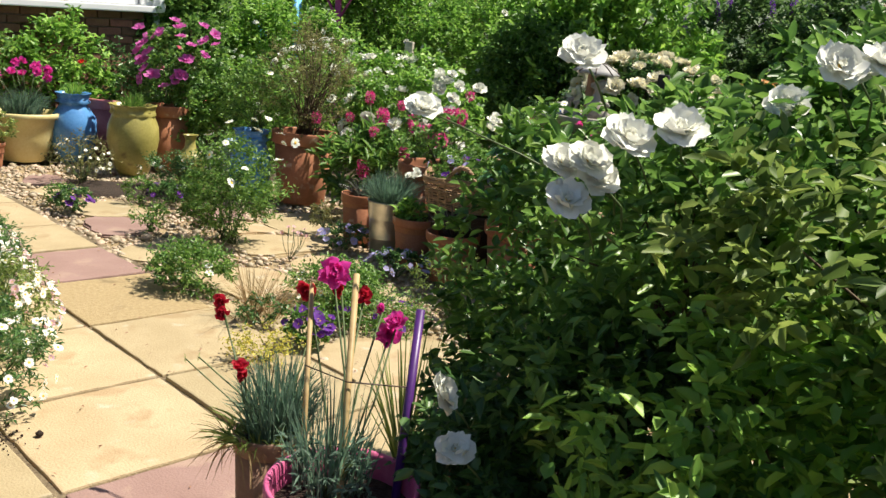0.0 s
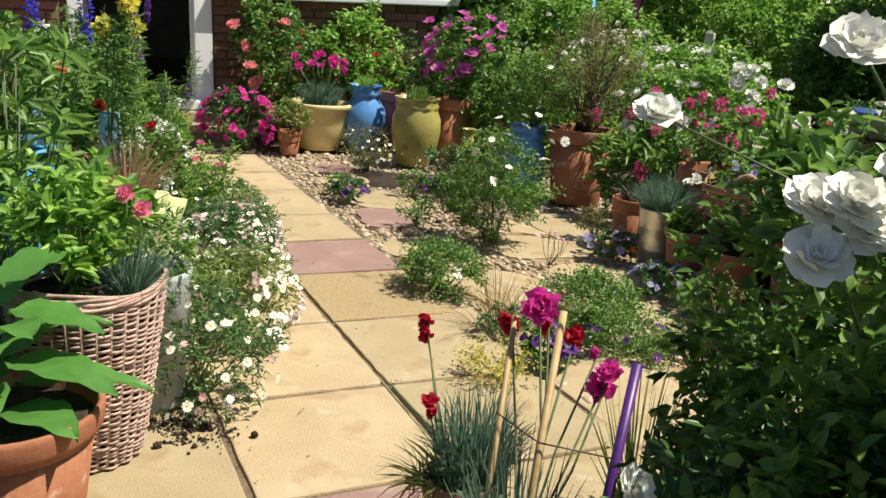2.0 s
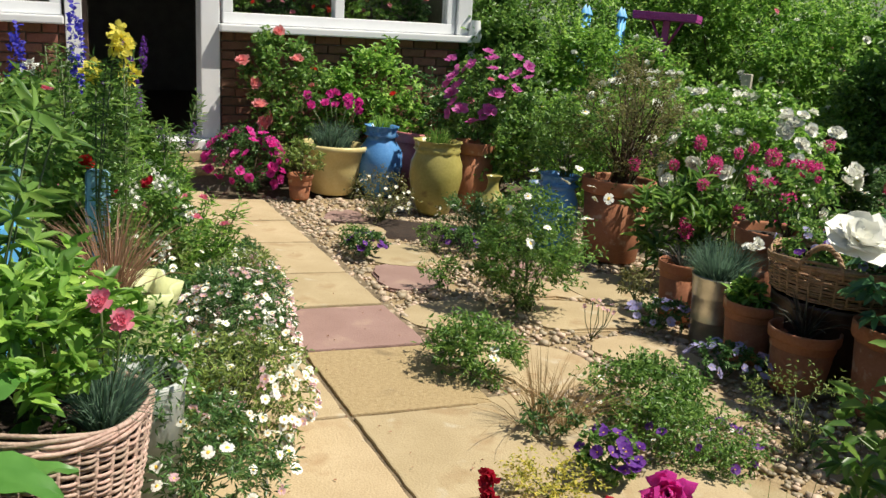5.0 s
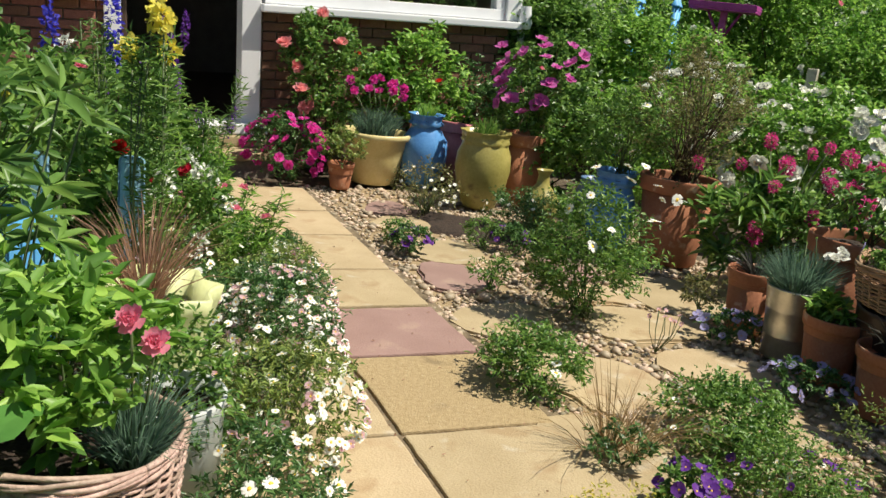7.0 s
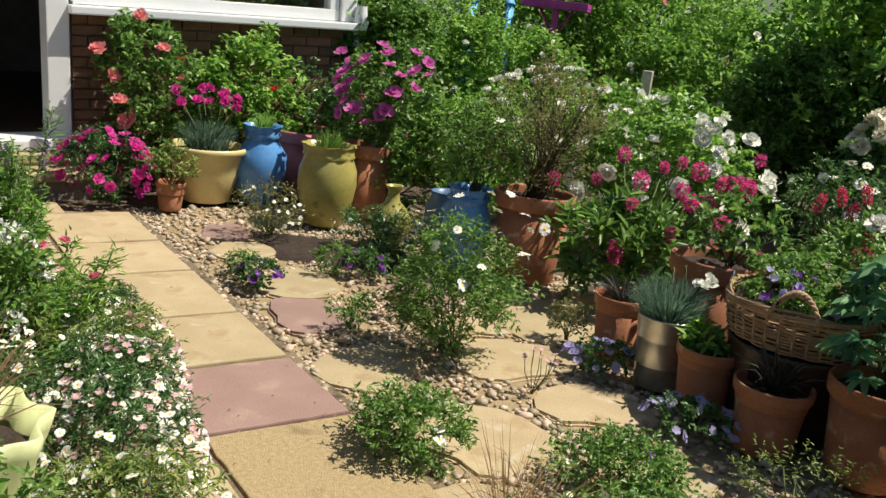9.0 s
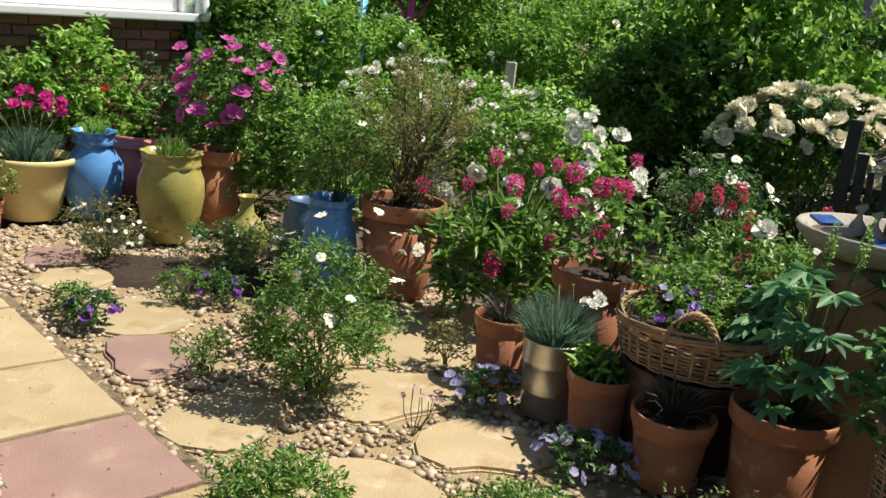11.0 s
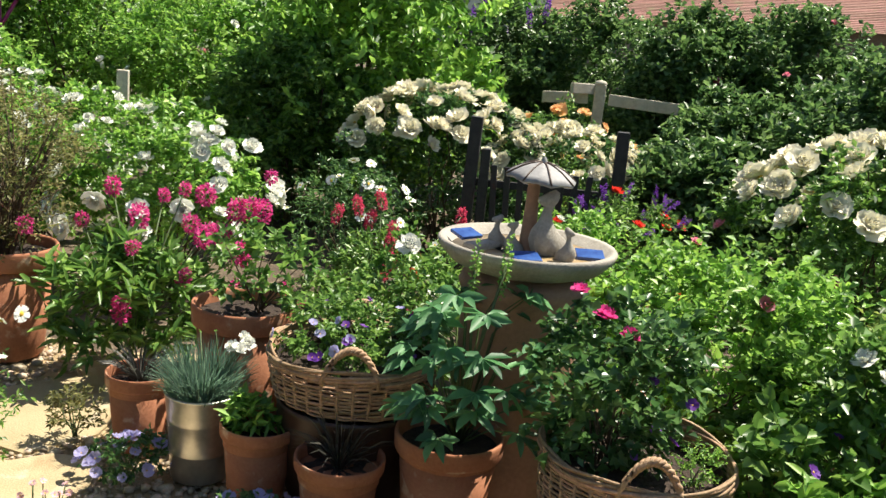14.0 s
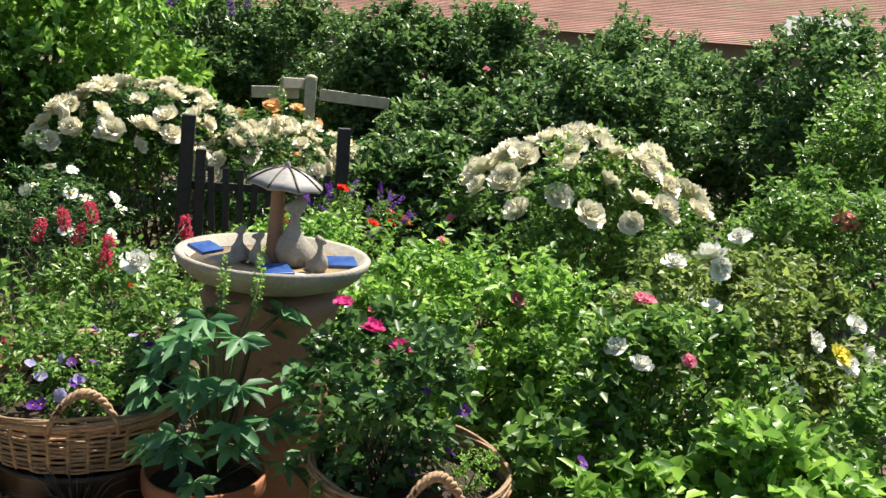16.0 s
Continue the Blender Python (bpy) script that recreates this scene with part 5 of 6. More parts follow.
# shrubs against the house
bush("coral_rose", -4.72, 6.95, (0.36, 0.30, 1.15), 2600, (0.06, 0.035), LEAF, 131, "shrub rose with coral pink double roses by the door", "rose bush",
     ((ROSE_CORAL, [(-0.16, -0.28, 0.95), (-0.02, -0.3, 0.80), (0.06, -0.3, 0.63), (0.1, -0.28, 0.5), (0.0, -0.05, 1.2), (0.22, -0.08, 1.0), (0.1, -0.2, 0.55), (0.3, 0.05, 0.8)], 0.062, "rose"), (ROSE_RED, 4, 0.03, "rose")))
bush("pink_cushion", -4.58, 6.42, (0.30, 0.26, 0.44), 1200, (0.04, 0.02), LEAF_DARK, 132, "cushion of bright pink double flowers by the step", "flowering plant", ((PINK_ROSETTE, 75, 0.04, "flower", 0.12),))
bush("green_shrub", -4.32, 7.62, (0.5, 0.4, 1.08), 3000, (0.075, 0.04), LEAF_LIGHT, 133, "bright green shrub under the window", flowers=((ROSE_RED, 5, 0.03, "flower", 0.5),))
bush("dark_shrub", -3.72, 8.05, (0.55, 0.4, 1.0), 3400, (0.055, 0.03), LEAF_DARK, 134, "dark green shrub with a few red flowers under the window", flowers=((ROSE_PINK, 7, 0.032, "flower", 0.3),))
bush("mallow", -3.10, 7.60, (0.46, 0.38, 1.15), 3600, (0.055, 0.04), LEAF, 135, "tall mallow with clusters of mauve pink flowers", "mallow",
     ((MALLOW_FLOWER, [(-0.22, -0.3, 1.0), (-0.15, -0.34, 0.93), (-0.24, -0.28, 0.86), (-0.18, -0.34, 0.8), (0.0, -0.2, 1.2), (0.05, -0.22, 1.15), (0.25, -0.2, 1.18), (0.32, -0.15, 1.12), (0.2, -0.3, 1.02), (0.12, -0.32, 1.08),
                       (0.14, -0.36, 0.78), (0.1, -0.38, 0.74), (-0.1, -0.36, 0.76), (-0.3, -0.1, 1.05), (0.3, -0.28, 0.95), (-0.12, -0.3, 1.06), (-0.28, -0.26, 0.94), (-0.2, -0.36, 0.72), (-0.05, -0.34, 1.1), (0.28, -0.24, 1.06), (0.18, -0.34, 0.9), (-0.3, -0.22, 1.12), (0.36, -0.2, 1.04), (0.02, -0.38, 0.68)], 0.056, "mallow_flower"),), twigs=20)
bush("green_shrub", -2.55, 7.75, (0.5, 0.4, 0.95), 3000, (0.05, 0.025), LEAF_LIGHT, 136, "dense green shrub behind the jars", flowers=((HEAD_WHITE, 5, 0.03, "flower_head"),))
bush("daisy_tuft", -3.3, 6.42, (0.2, 0.2, 0.3), 700, (0.03, 0.012), LEAF_BROWN, 137, "loose clump of tiny white daisies on the gravel", "flowering plant", ((DAISY, 36, 0.013, "daisy", 0.3),), twigs=24, trunk=STEM)
bush("daisy_tuft", -2.55, 6.65, (0.42, 0.2, 0.2), 1700, (0.03, 0.014), LEAF_DARK, 138, "dark green mat with scattered tiny white daisies", "flowering plant", ((DAISY, 60, 0.012, "daisy", 0.2),), twigs=20, trunk=STEM)

# plants in the gravel
bush("ox_eye_daisy", -1.62, 5.28, (0.29, 0.26, 0.56), 3200, (0.04, 0.013), LEAF, 141, "tall clump of ox-eye daisies growing in the gravel", "flowering plant",
     ((DAISY, [(0.1, 0.1, 0.66), (0.02, -0.15, 0.60), (-0.05, -0.2, 0.53), (0.2, 0.2, 0.64), (0.26, 0.1, 0.60), (0.02, 0.24, 0.70), (0.12, 0.2, 0.72), (-0.1, 0.15, 0.68), (0.28, -0.02, 0.52), (0.16, -0.2, 0.48), (0.3, 0.18, 0.60), (-0.2, 0.1, 0.60), (0.1, -0.24, 0.40)], 0.025, "daisy"),),
     group="plants in the gravel", twigs=26, trunk=STEM, upright=0.9, lobes=14)
bush("gravel_plant", -1.40, 4.34, (0.17, 0.14, 0.16), 1200, (0.040, 0.013), LEAF, 142, "low green clump growing over the paving", "low plant", ((DAISY, 3, 0.02, "daisy"),), group="plants in the gravel", twigs=10, trunk=STEM)
bush("gravel_plant", -0.72, 4.42, (0.21, 0.19, 0.14), 2400, (0.030, 0.013), LEAF, 143, "low green mat with tiny pale flowers on the gravel", "low plant", ((DAISY, 14, 0.012, "daisy"), (PANSY_PURPLE, 7, 0.014, "viola")), group="plants in the gravel", twigs=10, trunk=STEM)
bush("gravel_plant", -0.42, 4.2, (0.18, 0.15, 0.10), 1500, (0.026, 0.011), LEAF, 144, "low green mat with purple flowers on the gravel", "low plant", ((PANSY_PURPLE, 14, 0.018, "viola"), (DAISY, 8, 0.011, "daisy")), group="plants in the gravel", twigs=8, trunk=STEM)
bush("gravel_plant", -0.15, 4.5, (0.22, 0.18, 0.24), 420, (0.024, 0.009), LEAF_YELLOW, 145, "thin olive plant at the foot of the pots", "low plant", group="plants in the gravel", twigs=14, trunk=STEM)
bush("gravel_plant", -0.72, 3.6, (0.10, 0.08, 0.07), 500, (0.02, 0.01), YELLOW_LEAF, 146, "mat of yellow stonecrop", "low plant", group="plants in the gravel", twigs=6, trunk=STEM)
for k, (x, y, h, m) in enumerate(((-2.12, 5.28, 0.15, LEAF), (-1.98, 5.62, 0.14, LEAF_BROWN), (-2.6, 6.0, 0.15, LEAF), (-1.22, 5.82, 0.16, LEAF_BROWN), (-2.95, 5.62, 0.1, LEAF))):
    bush("gravel_plant", x, y, (0.1, 0.09, h), 260, (0.035, 0.012), m, 150 + k, "small tuft growing in the gravel", "low plant", group="plants in the gravel", twigs=8, trunk=STEM, spread=0.04)
grass = thing("dry_grass", -0.98, 4.06, 0, "tuft of straw-coloured dry grass on the gravel", "grass")
tuft(grass, 0.02, 0, 0, 0.36, 0.2, 90, 0.0032, GRASS_DRY, 155, "grass_blades", bend=0.06)
tuft(grass, 0.1, 0.04, 0, 0.2, 0.32, 70, 0.003, GRASS_DRY, 157, "grass_blades", bend=0.3)
tuft(grass, -0.04, -0.04, 0, 0.05, 0.34, 26, 0.0025, GRASS_DRY, 158, "grass_blades", bend=0.16)
bush("green_blades", 0, 0, (0.1, 0.09, 0.1), 220, (0.03, 0.012), LEAF_DARK, 156, "", parent=grass, place=(0.08, -0.06, 0), twigs=5, trunk=STEM, spread=0.03)
pinks = thing("thrift", -1.18, 5.08, 0, "thin stalks of small pink flowers in the gravel", "flowering plant")
for k in range(9):
    r4 = np.random.default_rng(160 + k)
    q = (r4.normal() * 0.04, r4.normal() * 0.04, r4.uniform(0.12, 0.2))
    stalk(pinks, (0, 0, 0), q, 0.0018)
    bloom(pinks, DAISY_BLUSH, q, 0.012, (0, -0.4, 1), r4, "flower")
for k, (x, y, mesh, n, w) in enumerate(((-0.99, 5.50, PANSY_LILAC, 26, 0.15), (-0.55, 5.06, PANSY_LILAC, 30, 0.17), (-2.78, 5.52, PANSY_PURPLE, 15, 0.11), (-2.45, 6.1, PANSY_PURPLE, 8, 0.12))):
    bush("violas", x, y, (w, w * 0.8, 0.12), 420, (0.03, 0.018), LEAF_DARK, 170 + k, "clump of lilac violas on the gravel" if mesh is PANSY_LILAC else "clump of deep purple violas on the gravel", "violas",
         ((mesh, n, 0.023, "viola", 0.4),), group="violas in the gravel", twigs=5, trunk=STEM, spread=0.03)

# ---- valerian and roses behind the pots ----
val = bush("red_valerian", -1.12, 6.52, (0.36, 0.32, 0.55), 1700, (0.085, 0.026), LEAF, 181, "bright green red valerian with crimson flower heads", "valerian", twigs=16, trunk=STEM, upright=0.9, plain=False)
for k, q in enumerate(((-0.2, 0.1, 0.66), (0.28, -0.1, 0.64), (0.42, 0.1, 0.8), (0.45, 0.3, 0.86), (0.15, 0.0, 0.68), (0.33, 0.2, 0.78), (0.22, -0.2, 0.46), (0.4, -0.08, 0.46), (0.0, 0.1, 0.72), (0.12, 0.15, 0.78), (0.22, 0.2, 0.66), (0.3, 0.12, 0.62), (0.05, -0.1, 0.58), (0.18, -0.05, 0.52), (0.34, 0.0, 0.55), (-0.05, -0.28, 0.4), (-0.1, 0.25, 0.85), (0.26, 0.28, 0.72), (0.1, 0.3, 0.8), (-0.03, -0.26, 0.36), (0.4, 0.2, 0.7))):
    q = (q[0] * 1.25 + 0.05 * math.sin(k * 5.1), q[1] * 1.1 + 0.06 * math.cos(k * 3.3), q[2] + 0.05 * math.sin(k * 2.3))
    stalk(val, (0, 0, 0.2), q, 0.0035)
    bloom(val, VALERIAN_HEAD, q, 0.042 + 0.012 * (k % 3), (0, 0, 1), np.random.default_rng(190 + k), "flower_head", wilt=0.2)
val2 = bush("red_valerian", 0.02, 6.85, (0.36, 0.3, 0.55), 1500, (0.055, 0.02), LEAF, 182, "red valerian stems behind the baskets", "valerian", twigs=16, trunk=STEM, upright=0.8)
for k, q in enumerate(((-0.12, 0.1, 0.75), (0.0, 0.12, 0.78), (0.05, -0.05, 0.66), (0.03, -0.08, 0.60), (-0.22, 0.1, 0.7), (0.42, 0.1, 0.72), (0.43, 0.08, 0.66), (0.04, -0.1, 0.52), (-0.05, 0.1, 0.68), (0.0, -0.15, 0.48))):
    stalk(val2, (0, 0, 0.2), q, 0.0035)
    bloom(val2, VALERIAN_TALL, q, 0.045, (0, 0, 1), np.random.default_rng(210 + k), "flower_head", wilt=0.2)
bush("leafy_plant", -0.25, 6.2, (0.4, 0.3, 0.5), 1700, (0.06, 0.035), LEAF, 183, "leafy rose shoots behind the basket", "shrub", flowers=((ROSE_WHITE, 2, 0.05, "rose"), (VALERIAN_HEAD, 4, 0.045, "flower_head")))
bush("leafy_plant", 0.0, 5.95, (0.3, 0.25, 0.75), 1300, (0.05, 0.03), LEAF, 184, "leafy stems with a white rose by the bird bath", "shrub", flowers=((ROSE_WHITE, [(0.1, -0.2, 0.62), (0.0, -0.1, 0.8)], 0.05, "rose"),))
bush("white_rose_bush", -1.15, 8.0, (0.62, 0.5, 1.02), 4800, (0.06, 0.034), LEAF_LIGHT, 185, "spreading rose bush with clusters of white roses", "rose bush",
     ((ROSE_WHITE, 60, 0.058, "rose", 0.22), (ROSE_WHITE, [(0.2, -0.3, 0.95), (0.26, -0.32, 0.92), (0.16, -0.33, 0.9), (0.3, -0.3, 0.98), (0.22, -0.36, 0.86), (0.36, -0.3, 0.9)], 0.055, "rose")), twigs=18)
bush("white_rose_bush", -2.1, 8.9, (0.85, 0.6, 1.1), 5200, (0.055, 0.032), LEAF_LIGHT, 186, "rambling rose bush dotted with small white roses", "rose bush", ((ROSE_WHITE, 105, 0.045, "rose", 0.3),), twigs=18)

# ---- rose beds to the side ----
bush("rose_bush", 1.12, 5.45, (0.55, 0.5, 0.95), 5200, (0.055, 0.034), LEAF_LIGHT, 191, "dense green rose bush with small pink buds", "rose bush", ((ROSE_PINK, 9, 0.028, "rose"),), group="rose bed", twigs=16)
bush("rose_bush", 1.45, 4.75, (0.52, 0.45, 0.86), 4800, (0.055, 0.036), LEAF, 192, "dark glossy rose bush with two white roses", "rose bush",
     ((ROSE_WHITE, [(-0.33, -0.15, 0.82), (-0.28, -0.2, 0.78)], 0.045, "rose"), (ROSE_PINK, 3, 0.028, "rose"), (ROSE_YELLOW, [(0.36, -0.38, 0.82)], 0.05, "rose")), group="rose bed", twigs=16)
bush("cream_rose_bush", 2.35, 6.35, (0.72, 0.6, 1.25), 6000, (0.055, 0.034), LEAF, 193, "rose bush topped with a bank of cream roses", "rose bush", ((ROSE_CREAM, 62, 0.078, "rose", 0.74), (ROSE_PINK, 4, 0.035, "rose")), group="rose bed", twigs=18)
bush("rose_bush", 2.25, 5.15, (0.6, 0.5, 1.0), 5200, (0.055, 0.034), LEAF_YELLOW, 194, "olive green rose bush with pale white blooms", "rose bush", ((ROSE_WHITE, 14, 0.045, "rose", 0.5), (ROSE_WHITE, [(-0.42, -0.2, 1.0), (-0.38, -0.2, 0.96)], 0.06, "rose")), group="rose bed", twigs=16)
bush("rose_bush", 1.25, 4.1, (0.55, 0.45, 0.66), 4600, (0.055, 0.036), LEAF_LIGHT, 195, "low rose bush with broad glossy leaves", "rose bush", ((PANSY_PURPLE, 5, 0.02, "flower"),), group="rose bed", twigs=14, plain=False)
bush("rose_bush", 0.98, 4.62, (0.22, 0.26, 0.6), 900, (0.055, 0.038), LEAF, 198, "broad glossy rose shoots beside the wicker basket", "rose bush", ((PANSY_PURPLE, 3, 0.02, "flower"), (ROSE_PINK, 2, 0.028, "rose")), group="rose bed", twigs=10, plain=False)
bush("rose_bush", 2.0, 4.15, (0.55, 0.5, 0.8), 3600, (0.055, 0.036), LEAF, 196, "green rose bush at the bed's edge", "rose bush", ((ROSE_WHITE, 4, 0.045, "rose"),), group="rose bed", twigs=14)
bush("rose_bush", 0.95, 6.5, (0.55, 0.5, 0.85), 3600, (0.05, 0.03), LEAF_LIGHT, 197, "green shrub with small yellow-white flowers", "shrub", ((ROSE_WHITE, 8, 0.03, "flower"), (ROSE_RED, 6, 0.035, "flower", 0.5)), group="rose bed")
bush("rose_bush", 3.2, 5.5, (0.7, 0.6, 1.25), 5000, (0.065, 0.03), LEAF, 198, "tall green shrub at the garden's side", "shrub", ((ROSE_CORAL, [(-0.3, -0.3, 1.08)], 0.06, "rose"),), group="rose bed")
bush("rose_bush", 3.1, 7.0, (0.7, 0.6, 1.1), 4200, (0.055, 0.034), LEAF, 199, "green shrub behind the cream roses", "shrub", ((ROSE_CREAM, 12, 0.05, "rose", 0.6),), group="rose bed")
bush("violet_stock", 1.75, 7.9, (0.45, 0.3, 0.75), 1800, (0.05, 0.018), LEAF, 200, "violet and red flowers in front of the hedge", "flowering plant", ((SPIKE_PURPLE, 22, 0.06, "flower_spike", 0.7), (ROSE_RED, 8, 0.045, "flower", 0.5)))
bush("geum", 0.75, 7.7, (0.5, 0.35, 0.42), 1500, (0.045, 0.02), LEAF, 201, "green clump with scarlet flowers behind the bird bath", "flowering plant", ((ROSE_RED, 14, 0.04, "flower", 0.4), (DAISY, 12, 0.03, "daisy", 0.4)))
bush("daisy_clump", -0.05, 8.0, (0.4, 0.3, 0.85), 1800, (0.05, 0.015), LEAF_DARK, 202, "dark green clump of tall white daisies", "flowering plant", ((DAISY, 20, 0.035, "daisy", 0.4),))

# ---- fence, signpost, blue chair as an obelisk ----
fence = thing("gate", 1.30, 8.35, 0, "black stained wooden picket gate between two posts", "gate", turn=-18)
for x in (-0.52, 0.52):
    part("post", box(x - 0.042, -0.042, -0.05, x + 0.042, 0.042, 1.12, 0.008), BLACK_WOOD, fence, at=pose(0, 0, 0, 0, 1.5 if x < 0 else -1.0, 0))
part("post", box(-0.44, -0.03, -0.05, -0.375, 0.03, 0.92, 0.006), BLACK_WOOD, fence)
for k in range(9):
    x = -0.30 + 0.083 * k
    part("picket", box(x - 0.021, -0.012, 0.02, x + 0.021, 0.012, 0.78 + 0.05 * abs(k - 4) / 4, 0.004), BLACK_WOOD, fence, at=pose(0, 0, 0, 0, -3 + 0.8 * k, 0))
for z in (0.3, 0.68):
    part("rail", box(-0.48, 0.014, z - 0.025, 0.48, 0.04, z + 0.025, 0.004), BLACK_WOOD, fence)

sign = thing("signpost", 2.58, 10.9, 0, "weathered pale wooden fingerpost with two blank arms", "signpost", turn=-20)
part("post", box(-0.055, -0.055, -0.1, 0.055, 0.055, 1.36, 0.012), SIGN_WOOD, sign)
part("cap", lathe([(0.06, 1.36), (0.062, 1.375), (0.04, 1.395), (0.0, 1.405)], SIGN_WOOD, 20), None, sign)
part("arm", box(0.05, -0.02, 1.17, 0.72, 0.02, 1.28, 0.008), SIGN_WOOD, sign, at=pose(0, 0, 0, 0, 2, -8))
part("arm", box(-0.5, -0.02, 1.17, -0.05, 0.02, 1.28, 0.008), SIGN_WOOD, sign, at=pose(0, 0, 0, 0, -3, 14))
part("arm", box(-0.42, -0.02, 1.26, -0.05, 0.02, 1.36, 0.008), SIGN_WOOD, sign, at=pose(0, 0.06, 0, 0, 0, 50))

# obelisk shape stands in for a blue chair's back posts and seat
ob = thing("obelisk", -3.52, 10.75, 0, "bright blue painted wooden obelisk shape standing for a garden chair", "obelisk", turn=14)
for sx in (-1, 1):
    for sy in (-1, 1):
        leg = part("leg", tube([(sx * 0.22, sy * 0.17, 0), (sx * 0.19, sy * 0.14, 1.64)], 0.034, SKY_BLUE, 4), None, ob)
        part("finial", lathe([(0.03, 0), (0.062, 0.0), (0.058, 0.012), (0.0, 0.11)], SKY_BLUE, 4), None, leg, at=pose(sx * 0.19, sy * 0.14, 1.635, 0, 0, 45))
for z in (0.7, 1.28):
    part("rail", box(-0.2, -0.168, z, 0.2, -0.144, z + 0.06, 0.004), SKY_BLUE, ob)
    part("rail", box(-0.2, 0.144, z, 0.2, 0.168, z + 0.06, 0.004), SKY_BLUE, ob)
table = thing("bird_table", -2.9, 11.0, 0, "magenta painted wooden bird table among the shrubs", "bird table", turn=8)
part("post", box(-0.035, -0.035, 0, 0.035, 0.035, 1.64, 0.006), MAGENTA_PAINT, table)
part("tray", box(-0.33, -0.22, 1.64, 0.33, 0.22, 1.665, 0.006), MAGENTA_PAINT, table)
for y in (-0.21, 0.21):
    part("lip", box(-0.335, y - 0.012, 1.666, 0.335, y + 0.012, 1.72, 0.004), MAGENTA_PAINT, table)
for x in (-0.32, 0.32):
    part("lip", box(x - 0.012, -0.196, 1.666, x + 0.012, 0.196, 1.72, 0.004), MAGENTA_PAINT, table)
for x in (-0.17, 0.17):
    part("brace", tube([(x * 0.2, 0, 1.4), (x, 0, 1.645)], 0.016, MAGENTA_PAINT, 4), None, table)
post = thing("wooden_post", -1.6, 9.3, 0, "short weathered post among the white roses", "post")
part("shaft", box(-0.04, -0.04, -0.05, 0.04, 0.04, 1.2, 0.008), SIGN_WOOD, post)

# ---- cream roses on the gate and hedges behind ----
bush("climbing_rose", 0.75, 9.3, (0.75, 0.5, 1.22), 4200, (0.06, 0.034), LEAF_DARK, 221, "climbing rose loaded with cream white flowers", "climbing rose", ((ROSE_CREAM, 95, 0.08, "rose", 0.66),), group="climbing roses")
bush("climbing_rose", 1.75, 9.2, (0.7, 0.5, 1.0), 3200, (0.06, 0.034), LEAF_DARK, 222, "climbing rose with cream flowers by the gate", "climbing rose", ((ROSE_CREAM, 70, 0.075, "rose", 0.62),), group="climbing roses")
bush("orange_rose", 2.0, 10.2, (0.7, 0.5, 1.1), 3000, (0.06, 0.034), LEAF, 223, "rose bush with apricot orange flowers", "rose bush", ((ROSE_ORANGE, 20, 0.065, "rose", 0.6),), group="climbing roses")
HEDGES = (
    (-4.6, 11.6, 1.5, 1.0, 2.3, LEAF_LIGHT, 0), (-2.6, 12.2, 1.3, 1.0, 1.9, LEAF_LIGHT, 1), (-1.2, 11.4, 0.9, 0.8, 1.65, LEAF_LIGHT, 2), (-3.2, 9.9, 0.9, 0.6, 1.3, LEAF_LIGHT, 3),
    (-0.35, 10.2, 0.7, 0.6, 1.4, LEAF, 4), (3.2, 12.2, 1.2, 0.9, 2.0, HEDGE, 5), (4.8, 11.2, 1.2, 0.9, 2.05, HEDGE, 6), (5.8, 9.6, 1.1, 1.0, 2.0, HEDGE, 7), (6.2, 7.8, 1.0, 1.0, 2.1, HEDGE, 8),
    (5.0, 6.0, 0.9, 0.9, 1.9, LEAF, 9), (4.2, 8.6, 1.0, 0.8, 1.55, HEDGE, 10), (3.7, 11.3, 0.8, 0.7, 1.9, HEDGE, 11), (1.9, 12.6, 1.0, 0.8, 2.0, HEDGE, 12), (-6.2, 12.5, 1.5, 1.0, 2.6, LEAF, 13),
    (5.4, 4.2, 1.0, 1.0, 1.8, LEAF, 14), (-1.0, 13.6, 1.4, 1.0, 2.2, LEAF_LIGHT, 15), (-3.9, 9.0, 0.45, 0.4, 1.5, LEAF, 16), (2.7, 8.7, 0.6, 0.5, 0.85, HEDGE, 17), (3.4, 9.6, 0.7, 0.6, 1.2, HEDGE, 18))
for x, y, rx, ry, h, m, k in HEDGES:
    h *= 1.06 if k in (6, 7, 8) else 1.1
    fl = ((ROSE_WHITE, 22, 0.04, "flower", 0.5),) if k in (2, 3) else ((ROSE_PINK, 9, 0.05, "flower", 0.6),) if k in (1, 6, 15) else ((SPIKE_PURPLE, 10, 0.12, "flower_spike", 0.7),) if k in (0, 12) else ()
    bush("hedge_shrub", x, y, (rx, ry, h), 5000 if k in (13, 14) else 10500, (0.098, 0.056) if m is HEDGE else (0.072, 0.04), m, 230 + k, "dense dark green hedge shrub" if m is HEDGE else "tall mixed green shrub at the back", "hedge", fl, group="shrubs along the back", per=9, spread=0.18, twigs=10, lobes=16, inner=0.28)


